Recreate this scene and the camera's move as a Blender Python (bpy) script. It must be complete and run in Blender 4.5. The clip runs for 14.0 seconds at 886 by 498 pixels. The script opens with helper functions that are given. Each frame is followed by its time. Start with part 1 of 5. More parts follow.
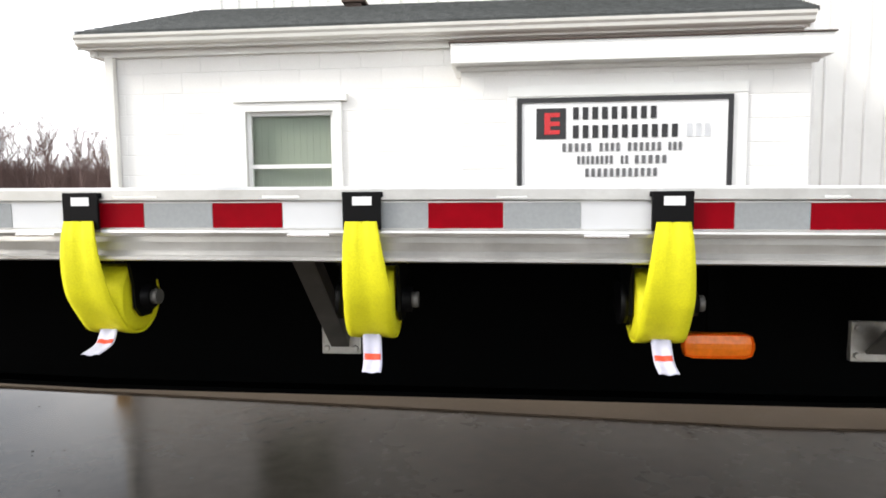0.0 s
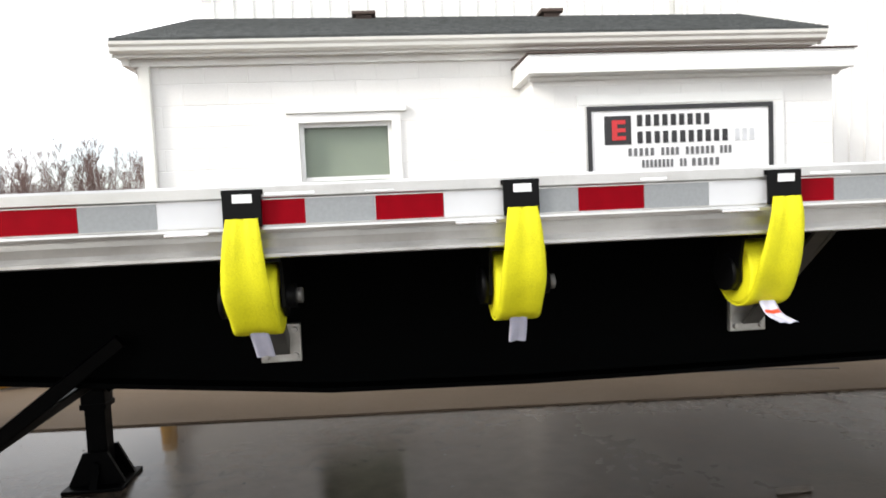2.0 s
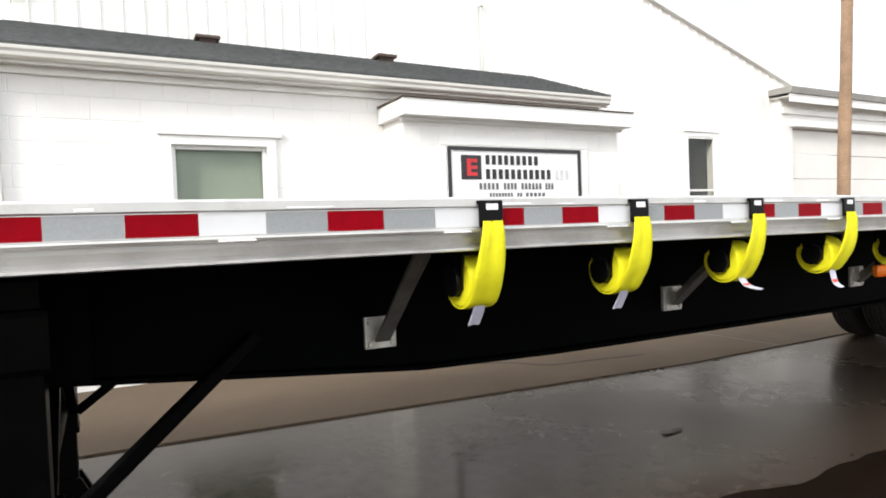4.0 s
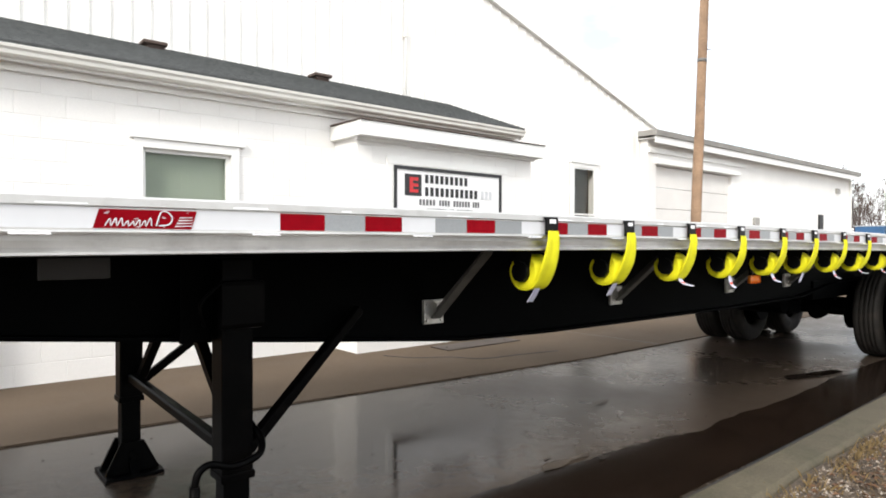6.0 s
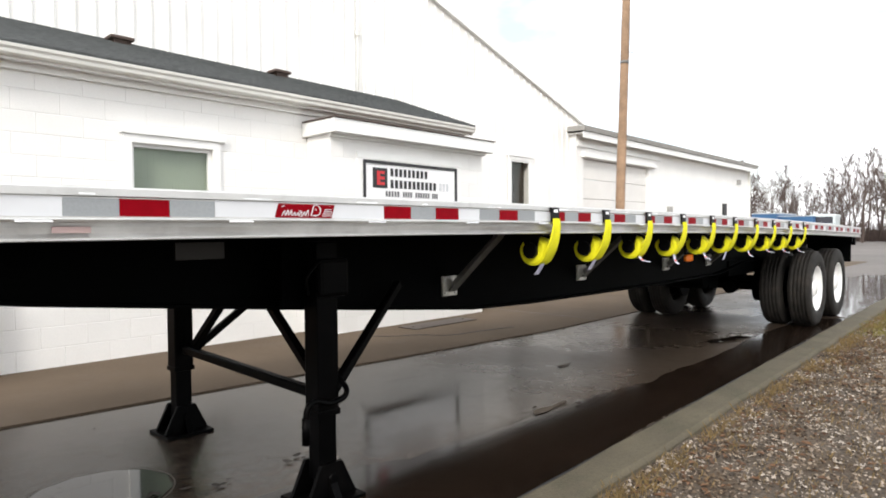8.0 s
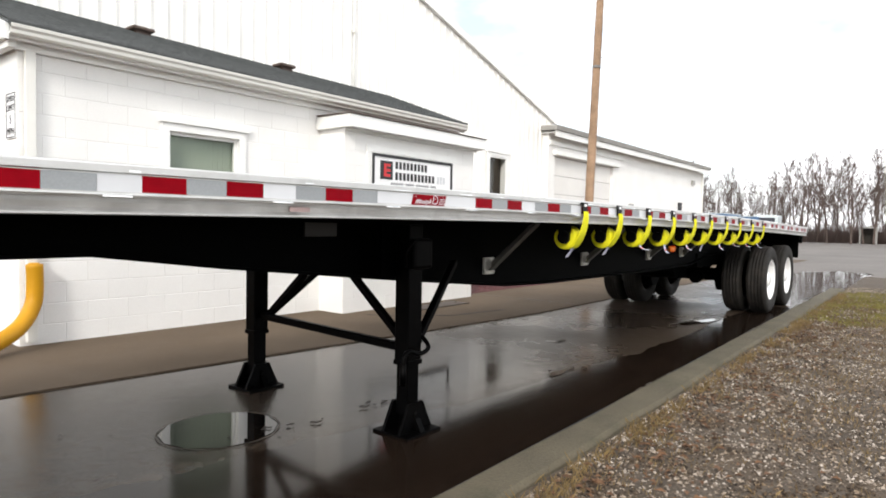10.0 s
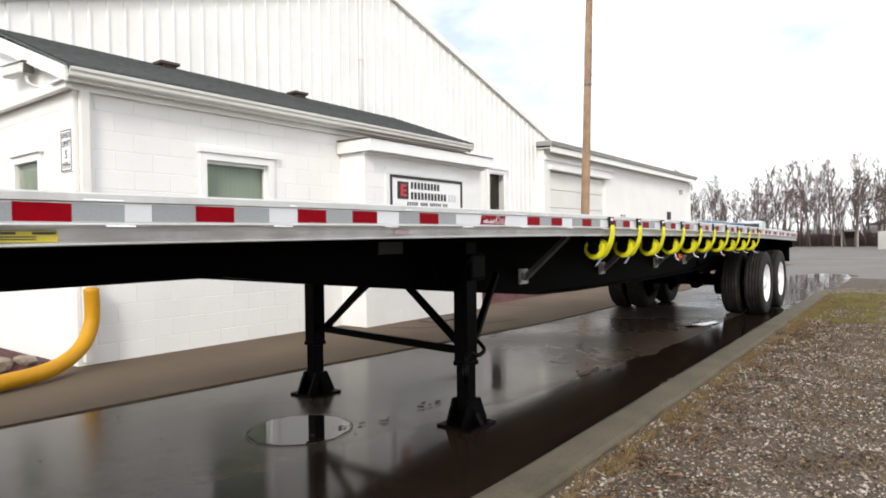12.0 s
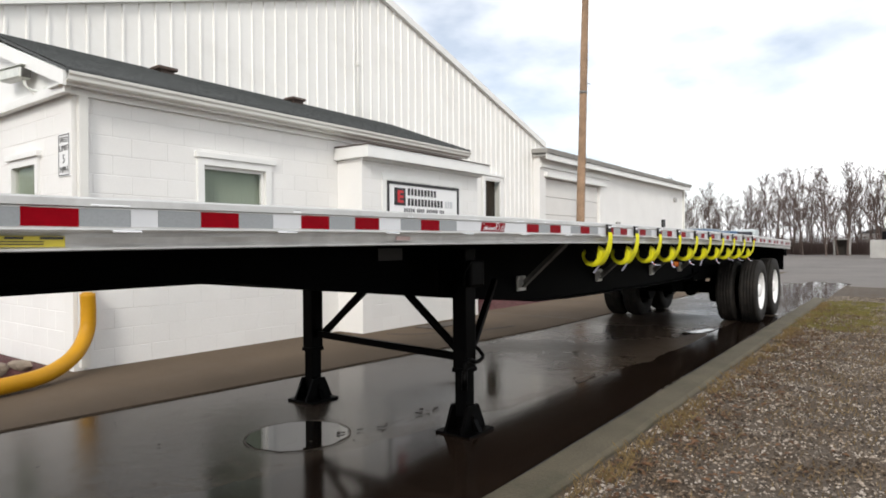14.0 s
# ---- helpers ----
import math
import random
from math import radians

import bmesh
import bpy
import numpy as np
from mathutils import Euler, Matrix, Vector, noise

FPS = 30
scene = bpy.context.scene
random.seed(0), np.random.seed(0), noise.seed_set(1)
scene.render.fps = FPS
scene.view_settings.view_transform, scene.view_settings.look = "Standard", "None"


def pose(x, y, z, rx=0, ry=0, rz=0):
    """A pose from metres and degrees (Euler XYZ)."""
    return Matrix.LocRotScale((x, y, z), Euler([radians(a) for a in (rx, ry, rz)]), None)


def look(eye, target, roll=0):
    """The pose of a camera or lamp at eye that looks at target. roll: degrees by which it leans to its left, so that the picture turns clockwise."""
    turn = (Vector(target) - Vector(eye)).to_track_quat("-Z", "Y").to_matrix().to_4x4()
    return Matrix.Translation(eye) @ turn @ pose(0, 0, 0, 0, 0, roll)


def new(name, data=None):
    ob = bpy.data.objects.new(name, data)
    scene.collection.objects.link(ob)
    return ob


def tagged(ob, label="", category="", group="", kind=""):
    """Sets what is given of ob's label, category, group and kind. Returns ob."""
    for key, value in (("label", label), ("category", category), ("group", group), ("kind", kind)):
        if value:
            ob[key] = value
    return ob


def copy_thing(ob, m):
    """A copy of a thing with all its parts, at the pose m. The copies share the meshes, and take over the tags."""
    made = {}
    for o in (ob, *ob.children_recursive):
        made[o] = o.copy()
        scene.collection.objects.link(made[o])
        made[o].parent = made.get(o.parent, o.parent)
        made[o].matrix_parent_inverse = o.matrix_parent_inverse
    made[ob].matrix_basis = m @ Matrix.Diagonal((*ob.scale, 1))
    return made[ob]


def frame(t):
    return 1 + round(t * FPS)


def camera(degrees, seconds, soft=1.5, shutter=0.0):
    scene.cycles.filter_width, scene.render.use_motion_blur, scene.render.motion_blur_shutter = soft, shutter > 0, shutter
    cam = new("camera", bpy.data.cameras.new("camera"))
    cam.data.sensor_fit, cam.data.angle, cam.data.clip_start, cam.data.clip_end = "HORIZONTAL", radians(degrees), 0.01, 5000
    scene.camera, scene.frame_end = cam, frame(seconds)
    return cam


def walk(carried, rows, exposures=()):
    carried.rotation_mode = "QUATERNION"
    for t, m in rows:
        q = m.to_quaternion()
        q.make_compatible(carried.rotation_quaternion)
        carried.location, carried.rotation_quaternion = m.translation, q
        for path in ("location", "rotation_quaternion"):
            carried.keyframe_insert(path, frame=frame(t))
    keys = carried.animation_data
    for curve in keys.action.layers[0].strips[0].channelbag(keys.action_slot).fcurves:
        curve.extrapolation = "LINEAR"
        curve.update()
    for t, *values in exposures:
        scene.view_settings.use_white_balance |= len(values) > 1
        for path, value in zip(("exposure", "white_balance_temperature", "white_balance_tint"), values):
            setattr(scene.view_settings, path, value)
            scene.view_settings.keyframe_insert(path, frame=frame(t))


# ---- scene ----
cam = camera(70.4, 14.0, soft=1.8)
PATH = [
    (0, (-0.089, -0.002, 1.397), (-0.278, 1.981, 1.227), -0.5),
    (0.5, (-0.554, -0.076, 1.376), (-0.447, 1.916, 1.231), -1.7),
    (1, (-1.045, -0.065, 1.358), (-0.958, 1.933, 1.348), -5.5),
    (1.5, (-1.502, -0.022, 1.354), (-1.47, 1.975, 1.251), -2.7),
    (2, (-1.916, -0.082, 1.353), (-1.718, 1.904, 1.227), -2.6),
    (2.5, (-2.318, -0.044, 1.337), (-2.198, 1.952, 1.309), -5.1),
    (3, (-2.614, -0.107, 1.312), (-2.121, 1.83, 1.244), 0.9),
    (3.5, (-2.897, -0.2, 1.331), (-2.121, 1.642, 1.264), 0.1),
    (6, (-4.35, -0.546, 1.299), (-3.065, 0.987, 1.279), 0.1),
    (6.5, (-4.572, -0.548, 1.307), (-3.237, 0.941, 1.27), 1.1),
    (7, (-4.785, -0.625, 1.278), (-3.472, 0.882, 1.214), -0.8),
    (7.5, (-4.998, -0.671, 1.281), (-3.605, 0.763, 1.232), -1.0),
    (10, (-6.228, -0.691, 1.244), (-4.667, 0.556, 1.166), 1.0),
    (10.5, (-6.395, -0.758, 1.246), (-4.85, 0.511, 1.196), 0.3),
    (11, (-6.545, -0.748, 1.236), (-4.976, 0.487, 1.126), -1.0),
    (11.5, (-6.791, -0.664, 1.241), (-5.196, 0.538, 1.147), -2.3),
    (12, (-6.881, -0.657, 1.254), (-5.293, 0.558, 1.224), -0.7),
    (12.5, (-6.906, -0.667, 1.261), (-5.311, 0.54, 1.272), -0.4),
    (13, (-6.909, -0.654, 1.266), (-5.314, 0.553, 1.272), -0.6),
    (13.5, (-6.913, -0.65, 1.27), (-5.327, 0.567, 1.262), -0.6),
    (14, (-6.913, -0.641, 1.256), (-5.314, 0.56, 1.246), -0.4),
]
walk(cam, [(t, look(eye, target, roll)) for t, eye, target, roll in PATH], [(0, 1.0), (3.5, 1.0), (6, 0.95), (10, 0.84), (11, 0.82), (11.7, 0.76), (12.3, 0.6), (13, 0.44), (14, 0.39)])

# ---- world, sun ----
SUN_AZ, SUN_EL = radians(243), radians(32)
world = bpy.data.worlds.new("sky")
scene.world = world
world.use_nodes = True
wt = world.node_tree
wt.nodes.clear()
sky = wt.nodes.new("ShaderNodeTexSky")
sky.sky_type, sky.sun_disc, sky.sun_elevation, sky.sun_rotation = "NISHITA", False, SUN_EL, SUN_AZ
w_co = wt.nodes.new("ShaderNodeTexCoord")
w_map = wt.nodes.new("ShaderNodeMapping")
w_map.inputs["Scale"].default_value = (1.0, 1.0, 2.4)
w_map.inputs["Location"].default_value = (0.35, 0.2, 0.1)
w_noise = wt.nodes.new("ShaderNodeTexNoise")
w_noise.inputs["Scale"].default_value, w_noise.inputs["Detail"].default_value = 2.3, 6.0
w_ramp = wt.nodes.new("ShaderNodeValToRGB")
w_ramp.color_ramp.elements[0].position, w_ramp.color_ramp.elements[1].position = 0.36, 0.56
w_ramp.color_ramp.elements[0].color = (0.3, 0.3, 0.3, 1)
w_mix = wt.nodes.new("ShaderNodeMix")
w_mix.data_type = "RGBA"
w_mix.inputs["B"].default_value = (14.0, 14.1, 14.3, 1)
w_bg = wt.nodes.new("ShaderNodeBackground")
w_bg.inputs["Strength"].default_value = 0.085
w_out = wt.nodes.new("ShaderNodeOutputWorld")
wt.links.new(w_co.outputs["Generated"], w_map.inputs["Vector"])
wt.links.new(w_map.outputs["Vector"], w_noise.inputs["Vector"])
wt.links.new(w_noise.outputs["Fac"], w_ramp.inputs["Fac"])
wt.links.new(w_ramp.outputs["Color"], w_mix.inputs["Factor"])
wt.links.new(sky.outputs["Color"], w_mix.inputs["A"])
wt.links.new(w_mix.outputs["Result"], w_bg.inputs["Color"])
wt.links.new(w_bg.outputs["Background"], w_out.inputs["Surface"])

sun_data = bpy.data.lights.new("sun", "SUN")
sun_data.energy, sun_data.angle, sun_data.color = 1.45, radians(14), (1.0, 0.95, 0.88)
sun = new("sun", sun_data)
sun_dir = Vector((math.sin(SUN_AZ) * math.cos(SUN_EL), math.cos(SUN_AZ) * math.cos(SUN_EL), math.sin(SUN_EL)))
sun.matrix_world = look(sun_dir * 60, (0, 0, 0))


# ---- materials ----
def material(name, color, rough=0.6, metal=0.0, scale=8.0, vary=0.12, bump=0.0, bump_scale=60.0, rand=0.0,
             fine=0.0, dirt=None, dirt_amount=0.0, dirt_scale=2.0, spec=0.5, rough_vary=0.0):
    """A surface with two scales of tone, an optional stain colour, fine relief and a tone for each piece."""
    m = bpy.data.materials.new(name)
    m.use_nodes = True
    nt = m.node_tree
    b = nt.nodes["Principled BSDF"]
    co = nt.nodes.new("ShaderNodeTexCoord")
    geo = nt.nodes.new("ShaderNodeNewGeometry")
    big = nt.nodes.new("ShaderNodeTexNoise")
    big.inputs["Scale"].default_value, big.inputs["Detail"].default_value = scale, 5.0
    nt.links.new(geo.outputs["Position"], big.inputs["Vector"])
    rng = nt.nodes.new("ShaderNodeMapRange")
    rng.inputs["From Min"].default_value, rng.inputs["From Max"].default_value = 0.3, 0.7
    rng.inputs["To Min"].default_value, rng.inputs["To Max"].default_value = 1 - vary, 1 + vary
    nt.links.new(big.outputs["Fac"], rng.inputs["Value"])
    value = rng.outputs["Result"]
    if fine:
        small = nt.nodes.new("ShaderNodeTexNoise")
        small.inputs["Scale"].default_value, small.inputs["Detail"].default_value = bump_scale, 3.0
        nt.links.new(geo.outputs["Position"], small.inputs["Vector"])
        r2 = nt.nodes.new("ShaderNodeMapRange")
        r2.inputs["From Min"].default_value, r2.inputs["From Max"].default_value = 0.3, 0.7
        r2.inputs["To Min"].default_value, r2.inputs["To Max"].default_value = 1 - fine, 1 + fine
        nt.links.new(small.outputs["Fac"], r2.inputs["Value"])
        mul = nt.nodes.new("ShaderNodeMath")
        mul.operation = "MULTIPLY"
        nt.links.new(value, mul.inputs[0])
        nt.links.new(r2.outputs["Result"], mul.inputs[1])
        value = mul.outputs[0]
    if rand:
        info = nt.nodes.new("ShaderNodeObjectInfo")
        r3 = nt.nodes.new("ShaderNodeMapRange")
        r3.inputs["To Min"].default_value, r3.inputs["To Max"].default_value = 1 - rand, 1 + rand
        nt.links.new(info.outputs["Random"], r3.inputs["Value"])
        mul = nt.nodes.new("ShaderNodeMath")
        mul.operation = "MULTIPLY"
        nt.links.new(value, mul.inputs[0])
        nt.links.new(r3.outputs["Result"], mul.inputs[1])
        value = mul.outputs[0]
    tone = nt.nodes.new("ShaderNodeVectorMath")
    tone.operation = "SCALE"
    tone.inputs[0].default_value = color
    nt.links.new(value, tone.inputs["Scale"])
    result = tone.outputs["Vector"]
    if dirt:
        stain = nt.nodes.new("ShaderNodeTexNoise")
        stain.inputs["Scale"].default_value, stain.inputs["Detail"].default_value = dirt_scale, 8.0
        stain.inputs["Roughness"].default_value = 0.65
        nt.links.new(geo.outputs["Position"], stain.inputs["Vector"])
        r4 = nt.nodes.new("ShaderNodeMapRange")
        r4.inputs["From Min"].default_value, r4.inputs["From Max"].default_value = 0.5, 0.68
        r4.inputs["To Min"].default_value, r4.inputs["To Max"].default_value = 0.0, dirt_amount
        nt.links.new(stain.outputs["Fac"], r4.inputs["Value"])
        mix = nt.nodes.new("ShaderNodeMix")
        mix.data_type = "RGBA"
        mix.inputs["B"].default_value = (*dirt, 1)
        nt.links.new(r4.outputs["Result"], mix.inputs["Factor"])
        nt.links.new(result, mix.inputs["A"])
        result = mix.outputs["Result"]
    nt.links.new(result, b.inputs["Base Color"])
    b.inputs["Roughness"].default_value, b.inputs["Metallic"].default_value = rough, metal
    b.inputs["Specular IOR Level"].default_value = spec
    if rough_vary:
        r5 = nt.nodes.new("ShaderNodeMapRange")
        r5.inputs["From Min"].default_value, r5.inputs["From Max"].default_value = 0.3, 0.7
        r5.inputs["To Min"].default_value, r5.inputs["To Max"].default_value = rough - rough_vary, rough + rough_vary
        nt.links.new(big.outputs["Fac"], r5.inputs["Value"])
        nt.links.new(r5.outputs["Result"], b.inputs["Roughness"])
    if bump:
        relief = nt.nodes.new("ShaderNodeTexNoise")
        relief.inputs["Scale"].default_value, relief.inputs["Detail"].default_value = bump_scale, 5.0
        nt.links.new(geo.outputs["Position"], relief.inputs["Vector"])
        bn = nt.nodes.new("ShaderNodeBump")
        bn.inputs["Strength"].default_value, bn.inputs["Distance"].default_value = 1.0, bump
        nt.links.new(relief.outputs["Fac"], bn.inputs["Height"])
        nt.links.new(bn.outputs["Normal"], b.inputs["Normal"])
    return m


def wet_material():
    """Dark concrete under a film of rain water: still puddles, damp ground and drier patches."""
    m = bpy.data.materials.new("wet_concrete")
    m.use_nodes = True
    nt = m.node_tree
    b = nt.nodes["Principled BSDF"]
    geo = nt.nodes.new("ShaderNodeNewGeometry")
    n1 = nt.nodes.new("ShaderNodeTexNoise")
    n1.inputs["Scale"].default_value, n1.inputs["Detail"].default_value = 0.55, 4.0
    n2 = nt.nodes.new("ShaderNodeTexNoise")
    n2.inputs["Scale"].default_value, n2.inputs["Detail"].default_value = 9.0, 6.0
    n3 = nt.nodes.new("ShaderNodeTexNoise")
    n3.inputs["Scale"].default_value, n3.inputs["Detail"].default_value = 70.0, 3.0
    for n in (n1, n2, n3):
        nt.links.new(geo.outputs["Position"], n.inputs["Vector"])
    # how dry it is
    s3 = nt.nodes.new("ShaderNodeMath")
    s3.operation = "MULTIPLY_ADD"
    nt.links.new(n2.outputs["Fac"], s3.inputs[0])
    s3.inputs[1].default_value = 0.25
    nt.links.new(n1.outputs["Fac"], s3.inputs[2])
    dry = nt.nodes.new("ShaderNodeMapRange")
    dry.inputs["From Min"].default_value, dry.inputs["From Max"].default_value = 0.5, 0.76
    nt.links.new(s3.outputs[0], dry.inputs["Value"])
    col = nt.nodes.new("ShaderNodeMix")
    col.data_type = "RGBA"
    col.inputs["A"].default_value, col.inputs["B"].default_value = (0.026, 0.0195, 0.0145, 1), (0.075, 0.056, 0.042, 1)
    nt.links.new(n2.outputs["Fac"], col.inputs["Factor"])
    nt.links.new(col.outputs["Result"], b.inputs["Base Color"])
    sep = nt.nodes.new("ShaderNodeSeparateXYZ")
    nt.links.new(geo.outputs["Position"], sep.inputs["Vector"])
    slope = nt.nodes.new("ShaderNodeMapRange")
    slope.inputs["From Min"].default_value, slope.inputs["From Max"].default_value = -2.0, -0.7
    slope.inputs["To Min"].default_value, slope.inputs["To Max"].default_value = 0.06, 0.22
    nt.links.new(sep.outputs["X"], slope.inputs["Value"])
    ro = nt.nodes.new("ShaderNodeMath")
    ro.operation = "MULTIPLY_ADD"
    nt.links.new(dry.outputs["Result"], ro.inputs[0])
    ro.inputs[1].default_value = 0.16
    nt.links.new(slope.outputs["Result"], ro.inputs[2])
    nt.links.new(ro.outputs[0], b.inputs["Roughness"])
    b.inputs["IOR"].default_value = 1.33
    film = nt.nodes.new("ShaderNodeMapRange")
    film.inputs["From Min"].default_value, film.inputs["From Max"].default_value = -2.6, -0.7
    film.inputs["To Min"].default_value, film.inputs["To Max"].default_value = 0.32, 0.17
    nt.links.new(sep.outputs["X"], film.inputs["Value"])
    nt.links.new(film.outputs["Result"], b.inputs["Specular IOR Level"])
    hm = nt.nodes.new("ShaderNodeMath")
    hm.operation = "MULTIPLY"
    nt.links.new(n3.outputs["Fac"], hm.inputs[0])
    nt.links.new(dry.outputs["Result"], hm.inputs[1])
    bn = nt.nodes.new("ShaderNodeBump")
    bn.inputs["Strength"].default_value, bn.inputs["Distance"].default_value = 0.5, 0.0025
    nt.links.new(hm.outputs[0], bn.inputs["Height"])
    nt.links.new(bn.outputs["Normal"], b.inputs["Normal"])
    return m


def glass_material():
    m = bpy.data.materials.new("window_glass")
    m.use_nodes = True
    nt = m.node_tree
    nt.nodes.clear()
    out = nt.nodes.new("ShaderNodeOutputMaterial")
    mix, clear, gloss = nt.nodes.new("ShaderNodeMixShader"), nt.nodes.new("ShaderNodeBsdfTransparent"), nt.nodes.new("ShaderNodeBsdfGlossy")
    fres = nt.nodes.new("ShaderNodeFresnel")
    fres.inputs["IOR"].default_value = 1.5
    gloss.inputs["Roughness"].default_value = 0.02
    gloss.inputs["Color"].default_value = (0.6, 0.62, 0.6, 1)
    clear.inputs["Color"].default_value = (0.94, 0.96, 0.94, 1)
    nt.links.new(fres.outputs["Fac"], mix.inputs["Fac"])
    nt.links.new(clear.outputs["BSDF"], mix.inputs[1])
    nt.links.new(gloss.outputs["BSDF"], mix.inputs[2])
    nt.links.new(mix.outputs["Shader"], out.inputs["Surface"])
    return m


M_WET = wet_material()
M_GLASS = glass_material()
M_PAINT = material("white_masonry_paint", (0.80, 0.79, 0.77), 0.7, scale=1.2, vary=0.03, bump=0.0015, bump_scale=90, rand=0.012, fine=0.02)
M_PAINT_STAIN = material("white_masonry_paint_low", (0.79, 0.78, 0.76), 0.7, scale=1.2, vary=0.04, bump=0.0015, bump_scale=90, rand=0.012, dirt=(0.6, 0.58, 0.54), dirt_amount=0.25)
M_TRIM = material("white_trim_paint", (0.80, 0.80, 0.78), 0.45, scale=3, vary=0.03)
M_GUTTER = material("cream_gutter_metal", (0.74, 0.73, 0.69), 0.4, scale=3, vary=0.04)
M_METALWALL = material("white_steel_siding", (0.83, 0.82, 0.79), 0.42, scale=0.8, vary=0.03, dirt=(0.66, 0.64, 0.6), dirt_amount=0.3, dirt_scale=1.2)
M_SHINGLE = material("charcoal_shingle", (0.075, 0.08, 0.08), 0.9, scale=14, vary=0.25, bump=0.004, bump_scale=160, fine=0.3)
M_BROWN = material("brown_vent_plastic", (0.07, 0.045, 0.035), 0.6)
M_BLIND = material("green_grey_blind", (0.37, 0.42, 0.34), 0.8, scale=5, vary=0.06)
M_DARKROOM = material("dark_interior", (0.03, 0.025, 0.02), 0.9)
M_ALU = material("brushed_aluminium", (0.58, 0.575, 0.56), 0.38, metal=0.85, scale=5, vary=0.12, bump=0.0004, bump_scale=120, dirt=(0.3, 0.29, 0.28), dirt_amount=0.35, dirt_scale=6, rough_vary=0.1)
# deck aluminium, with the shade under the trailer put into its base colour
M_DECK_SHADED = material("shaded_deck_aluminium", (0.16, 0.155, 0.15), 0.7, metal=0.3, scale=3, vary=0.2)
M_ALU_BRIGHT = material("polished_aluminium", (0.85, 0.85, 0.86), 0.22, metal=1.0, scale=9, vary=0.1)
M_GALV = material("galvanised_steel", (0.55, 0.54, 0.51), 0.5, metal=0.7, scale=18, vary=0.18, dirt=(0.28, 0.25, 0.22), dirt_amount=0.4, dirt_scale=14)
M_STRUT = material("grey_strut_steel", (0.16, 0.155, 0.145), 0.5, metal=0.5, scale=10, vary=0.2)
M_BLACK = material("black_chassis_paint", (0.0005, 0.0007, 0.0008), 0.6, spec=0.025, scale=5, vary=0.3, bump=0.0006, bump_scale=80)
M_BLACK_GLOSS = material("black_gear_paint", (0.0008, 0.0008, 0.0009), 0.42, spec=0.04, scale=7, vary=0.3, dirt=(0.006, 0.005, 0.0045), dirt_amount=0.3, dirt_scale=9)
M_TYRE = material("tyre_rubber", (0.016, 0.0145, 0.013), 0.75, spec=0.2, scale=12, vary=0.25, dirt=(0.055, 0.045, 0.037), dirt_amount=0.4, dirt_scale=7)
M_RIM = material("white_rim_paint", (0.78, 0.78, 0.77), 0.35, scale=6, vary=0.04)
M_RED = material("red_reflective_tape", (0.21, 0.0, 0.005), 0.5, spec=0.06, scale=30, vary=0.08, rand=0.06)
M_GREYTAPE = material("silver_reflective_tape", (0.27, 0.285, 0.295), 0.4, metal=0.1, scale=130, vary=0.06, rand=0.07)
M_WHITETAPE = material("white_rail_paint", (0.60, 0.61, 0.63), 0.35, scale=6, vary=0.05, rand=0.04)
M_YELLOW = material("yellow_webbing", (0.76, 0.72, 0.006), 0.75, scale=14, vary=0.08, bump=0.0012, bump_scale=260, fine=0.06)
M_HOOK = material("black_hook_steel", (0.003, 0.003, 0.0035), 0.45, spec=0.12, scale=9, vary=0.2)
M_LABEL = material("white_label", (0.82, 0.82, 0.84), 0.5)
M_TAGCLOTH = material("lilac_white_tag", (0.52, 0.52, 0.64), 0.7, scale=40, vary=0.06)
M_TAGRED = material("red_tag_print", (0.62, 0.06, 0.02), 0.6)
M_INK = material("dark_ink", (0.02, 0.02, 0.022), 0.6)
M_INKPALE = material("pale_grey_ink", (0.55, 0.56, 0.58), 0.6)
M_INKGREY = material("grey_ink", (0.12, 0.12, 0.125), 0.6)
M_SIGN = material("white_sign_face", (0.80, 0.80, 0.80), 0.35, scale=3, vary=0.02)
M_LOGORED = material("red_sign_paint", (0.55, 0.02, 0.025), 0.4)
M_ORANGE = material("amber_lens", (0.85, 0.20, 0.012), 0.25, scale=60, vary=0.12)
M_REFLECTOR = material("dull_brown_plate", (0.011, 0.0085, 0.007), 0.5)
M_DECAL = material("yellow_warning_label", (0.44, 0.36, 0.03), 0.5)
M_PINK = material("faded_pink_label", (0.5, 0.36, 0.34), 0.5)
M_PIPE = material("yellow_safety_paint", (0.50, 0.245, 0.003), 0.5, spec=0.3, scale=5, vary=0.08, dirt=(0.36, 0.17, 0.01), dirt_amount=0.3)
M_WALK = material("tan_concrete", (0.112, 0.083, 0.058), 0.9, spec=0.15, scale=0.7, vary=0.14, bump=0.002, bump_scale=110, fine=0.1, dirt=(0.12, 0.095, 0.075), dirt_amount=0.5, dirt_scale=1.0)
M_KERB = material("weathered_kerb_concrete", (0.082, 0.068, 0.043), 0.9, scale=2.2, vary=0.2, bump=0.004, bump_scale=70, fine=0.15, dirt=(0.038, 0.038, 0.018), dirt_amount=0.65, dirt_scale=3)
M_GRAVEL = material("grey_gravel_ground", (0.07, 0.053, 0.038), 0.95, scale=0.9, vary=0.18, bump=0.012, bump_scale=55, fine=0.4, dirt=(0.06, 0.036, 0.016), dirt_amount=0.85, dirt_scale=1.7)
M_STONE = material("gravel_stone", (0.36, 0.33, 0.30), 0.9, scale=24, vary=0.5)
M_LOT = material("worn_lot_asphalt", (0.12, 0.106, 0.095), 0.75, scale=0.25, vary=0.2, bump=0.004, bump_scale=40, fine=0.15, dirt=(0.07, 0.06, 0.052), dirt_amount=0.6, dirt_scale=0.4)
